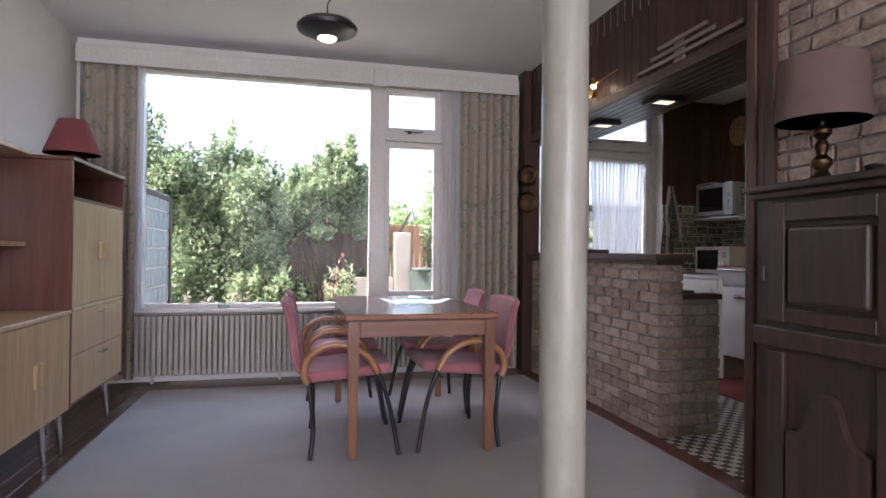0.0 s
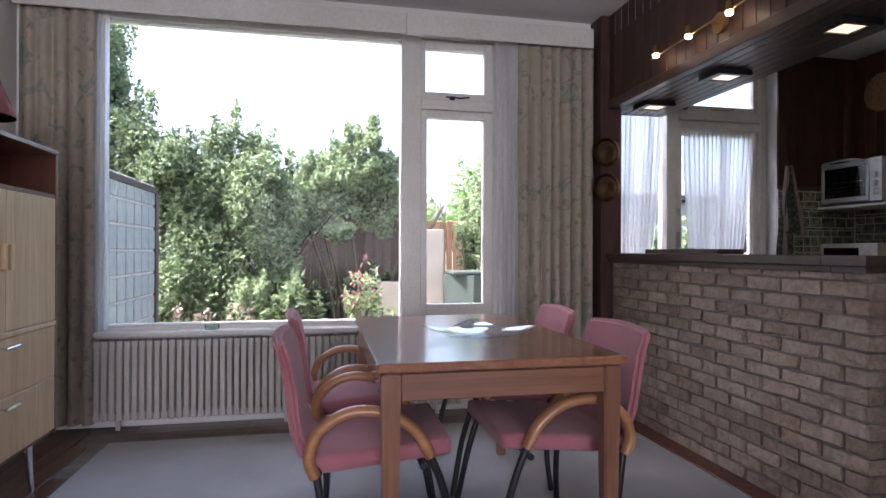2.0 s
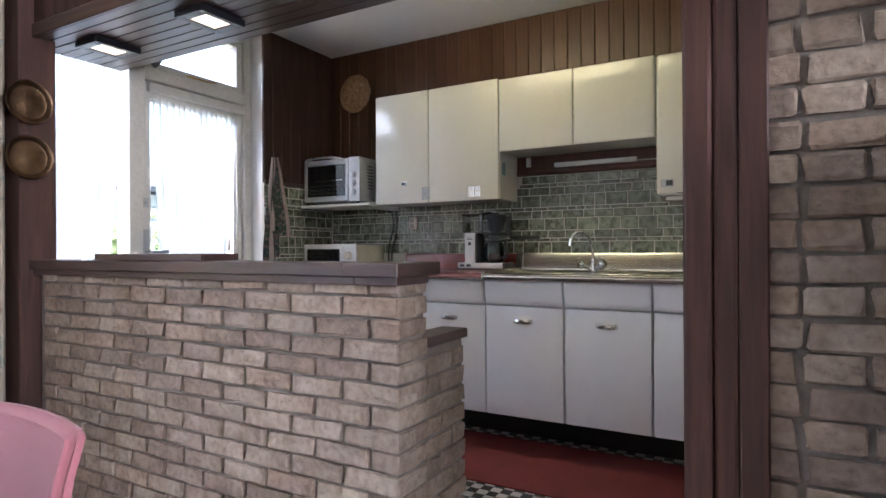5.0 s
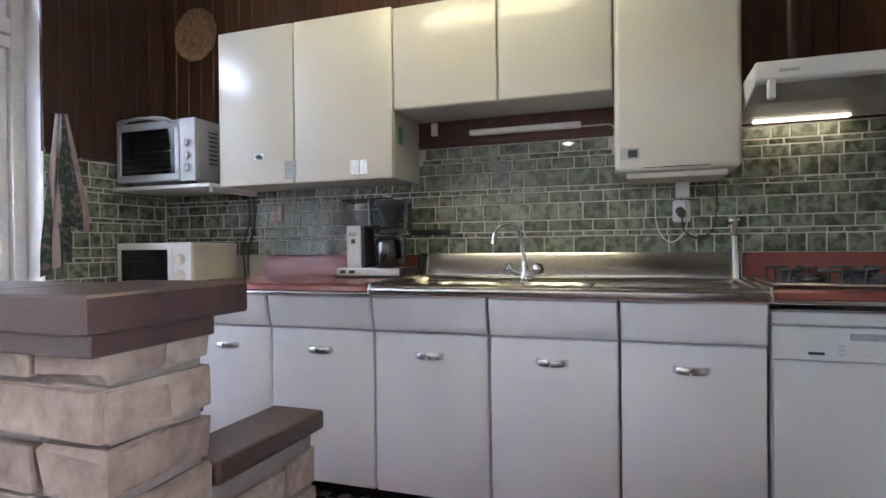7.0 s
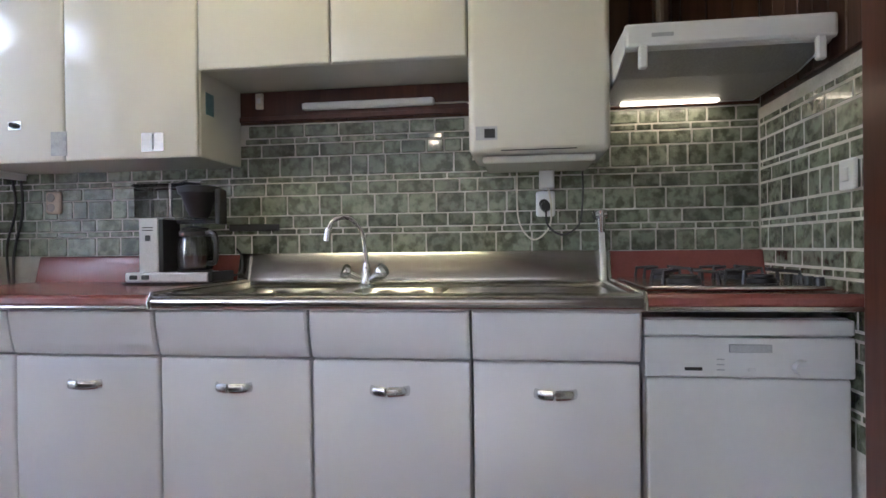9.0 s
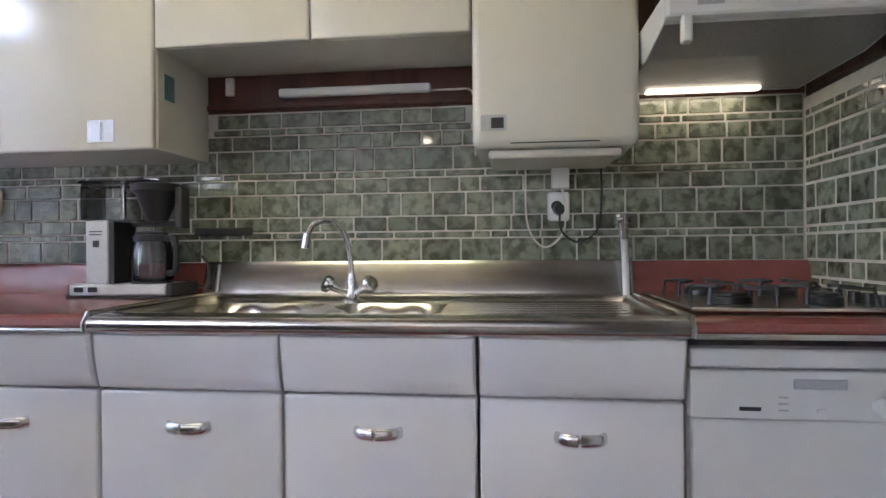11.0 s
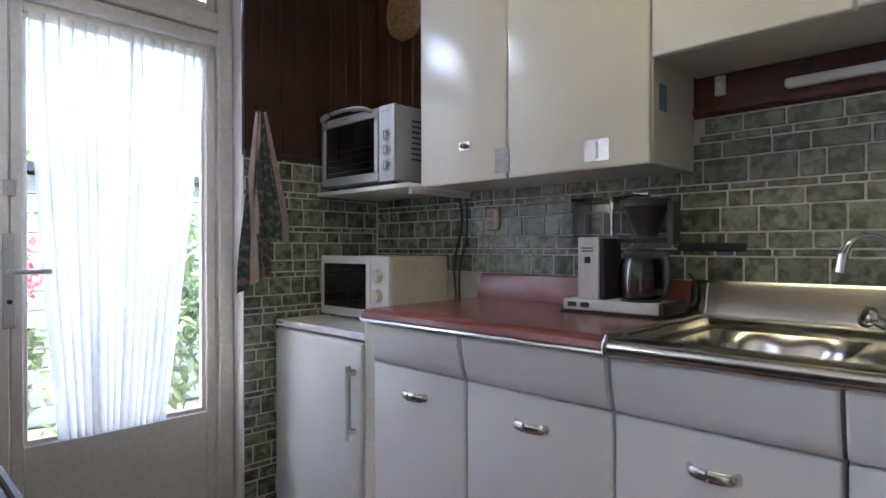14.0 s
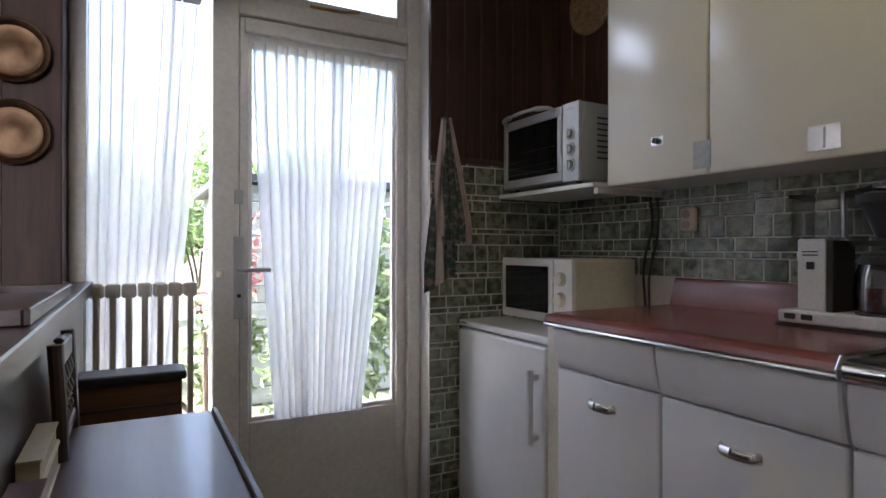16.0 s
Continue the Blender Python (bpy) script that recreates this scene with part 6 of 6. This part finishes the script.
def foliage(name, c1, c2, c3):
    """Leaves: each one a little different, with light coming through."""
    m = bpy.data.materials.new(name)
    m.use_nodes = True
    nt = m.node_tree
    b = nt.nodes["Principled BSDF"]
    b.inputs["Roughness"].default_value = 0.5
    g = nt.nodes.new("ShaderNodeNewGeometry")
    col = ramp(m, g.outputs["Random Per Island"], [(0.0, c1), (0.55, c2), (1.0, c3)])
    link(m, col, b.inputs["Base Color"])
    tl, mx = nt.nodes.new("ShaderNodeBsdfTranslucent"), nt.nodes.new("ShaderNodeMixShader")
    link(m, col, tl.inputs[0])
    mx.inputs[0].default_value = 0.4
    link(m, b.outputs[0], mx.inputs[1]), link(m, tl.outputs[0], mx.inputs[2])
    link(m, mx.outputs[0], nt.nodes["Material Output"].inputs[0])
    return m


LEAF = foliage("hedge_leaf", (0.10, 0.140, 0.070), (0.155, 0.205, 0.100), (0.25, 0.295, 0.15))
# hedge leaf in darker tones: the shade behind and below is in the colour
LEAF_SHADE = foliage("shaded_leaf", (0.03, 0.05, 0.024), (0.05, 0.08, 0.036), (0.08, 0.11, 0.055))
LEAF_PALE = foliage("pale_leaf", (0.10, 0.17, 0.06), (0.17, 0.25, 0.09), (0.26, 0.33, 0.14))
FADED = foliage("faded_bloom", (0.13, 0.10, 0.075), (0.19, 0.14, 0.115), (0.15, 0.17, 0.09))
PETAL = foliage("pink_petal", (0.26, 0.09, 0.10), (0.36, 0.16, 0.17), (0.30, 0.22, 0.14))


def leaf_mesh(name, blobs, count, size, mat, seed):
    """Folded leaves scattered through the outer shells of uneven clumps."""
    r = np.random.RandomState(seed)
    bl = np.array(blobs, dtype=float)
    wgt = bl[:, 3] * bl[:, 4] + bl[:, 4] * bl[:, 5] + bl[:, 3] * bl[:, 5]
    pick = r.choice(len(bl), count, p=wgt / wgt.sum())
    d = r.normal(size=(count, 3))
    d /= np.linalg.norm(d, axis=1)[:, None]
    lump = 1 + 0.16 * np.sin(7 * d[:, 0] + 3 * pick) * np.sin(6 * d[:, 2] + pick) + 0.10 * np.sin(15 * d[:, 1] + 9 * d[:, 2] + pick)
    rad = (0.40 + 0.66 * r.rand(count) ** 0.6) * lump
    c = bl[pick, :3] + d * bl[pick, 3:6] * rad[:, None]
    a = r.normal(size=(count, 3)) + 0.7 * d + np.array((0, 0, -0.3))
    a /= np.linalg.norm(a, axis=1)[:, None]
    b = np.cross(a, r.normal(size=(count, 3)))
    b /= np.linalg.norm(b, axis=1)[:, None]
    n = np.cross(a, b)
    s = (size * (0.6 + 0.8 * r.rand(count)))[:, None]
    v = np.stack([c - a * s, c + b * s * 0.42 + n * s * 0.15, c + a * s, c - b * s * 0.42 + n * s * 0.15], 1).reshape(-1, 3)
    i = np.arange(count) * 4
    faces = np.concatenate([np.stack([i, i + 1, i + 2], 1), np.stack([i, i + 2, i + 3], 1)]).tolist()
    me = bpy.data.meshes.new(name)
    me.from_pydata(v.tolist(), [], faces)
    me.materials.append(mat)
    return me


def bush(name, label, cat, place, blobs, count, size, mat, seed, stems=5, top=1.2, spread=0.5):
    u = thing(name, place, label, cat)
    r = random.Random(seed)
    off = Vector(place)
    for k in range(stems):
        a = r.uniform(0, 6.28)
        x, y = r.uniform(-spread, spread) * 0.5, r.uniform(-0.15, 0.15)
        pts = curve_pts([off + Vector((x, y, -0.02)), off + Vector((x + 0.1 * math.cos(a), y + 0.1 * math.sin(a), top * 0.4)), off + Vector((x * 1.6 + 0.3 * spread * math.cos(a), y + 0.25 * math.sin(a), top))], 4)
        part("trunk", tube(B(), pts, [0.030 - 0.02 * i / (len(pts) - 1) for i in range(len(pts))], 7), BARK, u)
    clumps = []
    for x, y, z, a, b2, c in blobs:
        clumps.append((x, y, z, a * 0.72, b2 * 0.72, c * 0.72))
        for k in range(16):
            d = Vector((r.gauss(0, 1), r.gauss(0, 1), r.gauss(0, 1))).normalized()
            f, q = r.uniform(0.5, 1.0), r.uniform(0.18, 0.42)
            clumps.append((x + d.x * a * f, y + d.y * b2 * f, z + d.z * c * f, a * q, b2 * q, c * q * r.uniform(0.7, 1.3)))
        for k in range(7):
            q = r.uniform(-0.8, 0.8)
            clumps.append((x + a * q, y + b2 * r.uniform(-0.6, 0.6), z + c * (1.0 - 0.5 * q * q) + r.uniform(-0.05, 0.12), 0.05, 0.05, r.uniform(0.10, 0.26)))
    me = leaf_mesh("crown", [(x - place[0], y - place[1], z - place[2], *rest) for x, y, z, *rest in clumps], count, size, mat, seed)
    ob = new("crown", me)
    ob.parent = u
    return u


solid("ground", box(B(), -600, 600, 5.26, 900, -0.25, -0.06), LAWN, "garden soil and lawn", "ground", kind="structure")
solid("ground_street", box(B(), -600, 600, -900, 5.25, -0.35, -0.13), LAWN, "ground round the house", "ground", kind="structure")
solid("pavement", box(B(), 0.9, 2.9, 5.27, 9.4, -0.058, -0.02), PAVING, "pale concrete garden path", "path", kind="structure")
solid("gravel_bed", box(B(), 2.92, 4.6, 5.27, 6.4, -0.058, -0.025), GRAVEL, "gravel beside the garden door", "gravel", kind="structure")

bush("hedge_bush", "dense green garden shrub, sunlit on top", "shrub", (-0.9, 8.2, -0.06), [(-1.35, 8.2, 1.0, 0.75, 0.7, 1.1), (-0.75, 8.0, 0.85, 0.6, 0.6, 0.9), (-0.35, 8.1, 1.2, 0.42, 0.5, 0.75), (-1.0, 8.3, 1.75, 0.6, 0.6, 0.55), (-0.35, 8.3, 1.85, 0.45, 0.5, 0.42), (-1.55, 8.2, 2.1, 0.55, 0.5, 0.55), (-0.7, 8.4, 2.2, 0.35, 0.4, 0.35)], 52000, 0.034, LEAF, 1, 6, 1.6, 1.6)
bush("hedge_bush", "tall shrub with bare stems below a leafy crown", "shrub", (0.75, 8.7, -0.06), [(0.75, 8.7, 2.05, 0.55, 0.5, 0.42), (0.35, 8.6, 1.75, 0.45, 0.45, 0.40), (1.10, 8.8, 1.80, 0.38, 0.4, 0.42), (0.05, 8.6, 1.55, 0.35, 0.4, 0.40), (0.45, 8.4, 1.38, 0.28, 0.3, 0.16), (0.85, 8.6, 2.35, 0.3, 0.3, 0.25)], 30000, 0.034, LEAF, 2, 7, 1.75, 1.1)
bush("garden_tree", "tall leafy tree beyond the glass block screen", "tree", (-2.6, 8.8, -0.06), [(-2.5, 8.6, 2.4, 0.7, 0.7, 0.9), (-2.25, 8.5, 3.3, 0.45, 0.5, 0.7), (-2.9, 8.8, 3.6, 0.7, 0.8, 1.0), (-2.1, 8.4, 1.5, 0.6, 0.6, 1.1), (-2.0, 8.4, 2.6, 0.4, 0.4, 0.4)], 30000, 0.038, LEAF, 3, 4, 2.8, 0.8)
bush("hedge_bush", "back row of shrubs, leaves darkened for shade", "shrub", (0.0, 10.3, -0.06), [(-2.4, 10.4, 1.5, 1.2, 0.6, 1.0), (-0.8, 10.3, 1.5, 1.1, 0.6, 0.9), (0.5, 10.3, 1.5, 0.8, 0.6, 0.75)], 20000, 0.06, LEAF_SHADE, 4, 5, 1.2, 3.0)
bush("garden_shrub", "low shrubs below the stems, leaves darkened for shade", "shrub", (0.5, 8.95, -0.06), [(0.1, 8.9, 0.22, 0.35, 0.22, 0.34), (0.65, 9.0, 0.25, 0.35, 0.2, 0.36), (1.1, 9.0, 0.3, 0.25, 0.2, 0.42)], 6000, 0.036, LEAF_SHADE, 14, 3, 0.4, 0.6)
bush("low_plant", "pale low plants along the bed", "plant", (-0.1, 7.3, -0.06), [(-0.12, 7.4, 0.34, 0.26, 0.25, 0.36), (0.14, 7.35, 0.26, 0.2, 0.2, 0.28), (-0.35, 7.4, 0.3, 0.2, 0.2, 0.32)], 2600, 0.045, LEAF, 5, 3, 0.4, 0.6)
bush("hydrangea", "low hydrangea with faded pink heads", "plant", (-0.75, 6.9, -0.06), [(-0.85, 6.9, 0.22, 0.22, 0.2, 0.18), (-0.5, 6.95, 0.2, 0.2, 0.2, 0.16)], 900, 0.030, FADED, 15, 3, 0.3, 0.4)
bush("rose_bush", "small shrub with pink blossoms", "shrub", (0.75, 6.9, -0.06), [(0.75, 6.9, 0.70, 0.14, 0.13, 0.13), (0.62, 6.9, 0.60, 0.10, 0.10, 0.10)], 120, 0.024, PETAL, 6, 4, 0.6, 0.2)
bush("rose_bush", "green leaves of the blossoming shrub", "shrub", (0.78, 7.05, -0.06), [(0.75, 7.0, 0.45, 0.26, 0.2, 0.28)], 500, 0.04, LEAF, 7, 3, 0.5, 0.2)
bush("ivy", "ivy hanging over the garden gate", "climber", (2.35, 8.6, -0.06), [(2.3, 8.6, 1.2, 0.24, 0.3, 0.5), (2.65, 8.7, 1.45, 0.42, 0.3, 0.5), (2.45, 8.9, 1.75, 0.2, 0.3, 0.2)], 7000, 0.036, LEAF, 8, 3, 1.3, 0.4)
bush("flowering_plant", "tall pink flowering plant by the door", "plant", (3.15, 6.3, -0.03), [(3.12, 6.3, 0.8, 0.16, 0.14, 0.35), (3.2, 6.3, 1.05, 0.12, 0.12, 0.12)], 300, 0.035, PETAL, 9, 4, 0.8, 0.2)
bush("border_plant", "green border plants by the door", "plant", (3.3, 6.6, -0.03), [(3.1, 6.5, 0.4, 0.25, 0.2, 0.4), (3.7, 6.7, 0.6, 0.35, 0.25, 0.6), (4.1, 6.6, 0.7, 0.3, 0.3, 0.7)], 2500, 0.05, LEAF, 10, 4, 0.5, 0.8)
bush("garden_tree", "far pale trees behind the gardens", "tree", (3.6, 13.5, -0.06), [(2.3, 13.5, 1.4, 0.7, 0.8, 0.8), (3.7, 13.5, 2.0, 1.0, 0.9, 1.1), (5.4, 13.5, 2.3, 1.2, 0.9, 1.1)], 9000, 0.07, LEAF_PALE, 11, 4, 2.2, 1.5)

# glass block screen on a low kerb
g = thing("glass_block_screen", (-1.15, 5.95, -0.06), "screen of glass blocks with cement joints and a brown cap", "screen")
part("joint", box(B(), -1.175, -1.125, 5.29, 6.62, -0.06, 1.60), PAVING, g)
gm = mesh_of("glass_block", box(B(), -0.04, 0.04, -0.088, 0.088, -0.088, 0.088, 0.012, 2), GLASSBLOCK)
pieces("glass_block", g, gm, [(-1.15, 5.39 + 0.19 * i, 0.06 + 0.19 * k) for i in range(7) for k in range(9)])
part("cap", box(B(), -1.20, -1.10, 5.28, 6.66, 1.602, 1.65), DARKFENCE, g)
part("post", box(B(), -1.20, -1.10, 6.622, 6.70, -0.06, 1.60), DARKFENCE, g)

# gate, rendered wall, bin and shed
g = thing("garden_gate", (2.05, 9.6, -0.06), "orange-brown slatted wooden garden gate", "gate")
for i in range(9):
    part("slat", box(B(), 1.62 + 0.10 * i, 1.71 + 0.10 * i, 9.58, 9.60, 0.0, 1.55, 0.004), FENCE, g)
for z in (0.3, 1.3):
    part("rail", box(B(), 1.60, 2.55, 9.602, 9.64, z, z + 0.08), FENCE, g)
solid("garden_wall", box(box(B(), 1.0, 1.58, 8.32, 8.48, -0.06, 0.72, 0.01), 1.585, 1.82, 8.3, 8.5, -0.06, 1.38, 0.01), noisy("pale_render", (0.27, 0.24, 0.19), (0.36, 0.32, 0.26), 4, 0.9, fine=80, relief=0.5), "pale rendered garden wall end", "wall")
BINPLASTIC = noisy("bin_plastic", (0.020, 0.030, 0.024), (0.032, 0.045, 0.036), 9, 0.7, fine=150, relief=0.04)
b = thing("wheelie_bin", (2.05, 8.0, -0.02), "dark green wheeled rubbish bin", "bin")
part("body", cyl(B(), (2.05, 8.0, 0.06), (2.05, 8.0, 0.82), 0.24, 0.31, 4), BINPLASTIC, b)
part("lid", box(B(), 1.82, 2.28, 7.76, 8.24, 0.822, 0.87, 0.02, 2), BINPLASTIC, b)
for x in (1.88, 2.22):
    part("wheel", cyl(B(), (x - 0.02, 8.17, 0.07), (x + 0.02, 8.17, 0.07), 0.09), BINPLASTIC, b)
sh = thing("garden_shed", (4.2, 7.6, -0.06), "grey-green boarded shed side", "shed")
part("wall", box(B(), 3.3, 5.2, 7.62, 9.5, -0.06, 1.72), SHED, sh)
for k in range(13):
    part("board", box(B(), 3.28, 5.2, 7.595, 7.618, -0.04 + 0.136 * k, 0.09 + 0.136 * k, 0.003), SHED, sh)
part("roof", box(B(), 3.2, 5.3, 7.5, 9.6, 1.74, 1.80), BLACK, sh)
part("post", box(B(), 3.22, 3.275, 7.59, 7.66, -0.06, 1.735), SHED, sh)
solid("bed_edging", box(B(), 3.0, 3.06, 5.5, 7.4, -0.03, 0.12, 0.008), FENCE, "weathered timber edging of the gravel", "edging")
fence = tagged(thing("garden_fence", (-1.4, 9.55, -0.06), "dark weathered board fence behind the shrubs", "fence"))
for i in range(45):
    part("board", box(B(), -4.0 + 0.126 * i, -3.8755 + 0.126 * i, 9.54, 9.56, -0.05, 1.72, 0.004), DARKFENCE, fence)
for i in range(5):
    part("post", box(B(), -3.95 + 1.24 * i, -3.86 + 1.24 * i, 9.565, 9.65, -0.06, 1.78), DARKFENCE, fence)
solid("border_edging", box(B(), -1.0, 0.95, 6.55, 6.65, -0.07, 0.06, 0.006), noisy("red_edging_brick", (0.17, 0.10, 0.075), (0.26, 0.16, 0.12), 14, 0.9, fine=90, relief=0.5), "low brick edging of the flower bed", "edging")
birds = thing("bird_house", (0.98, 6.95, -0.06), "small weathered wooden bird house on the bed's edge", "bird house")
part("box", box(B(), 0.93, 1.03, 6.90, 7.0, -0.06, 0.12, 0.004), SHED, birds)
for sg in (-1, 1):
    bm = box(B(), -0.045, 0.045, 6.88, 7.02, -0.006, 0.006)
    bmesh.ops.rotate(bm, verts=bm.verts, cent=(0, 6.95, 0), matrix=Matrix.Rotation(radians(42 * sg), 3, "Y"))
    bmesh.ops.translate(bm, verts=bm.verts, vec=(0.98 + 0.033 * sg, 0, 0.142))
    part("roof_board", bm, SHED, birds)
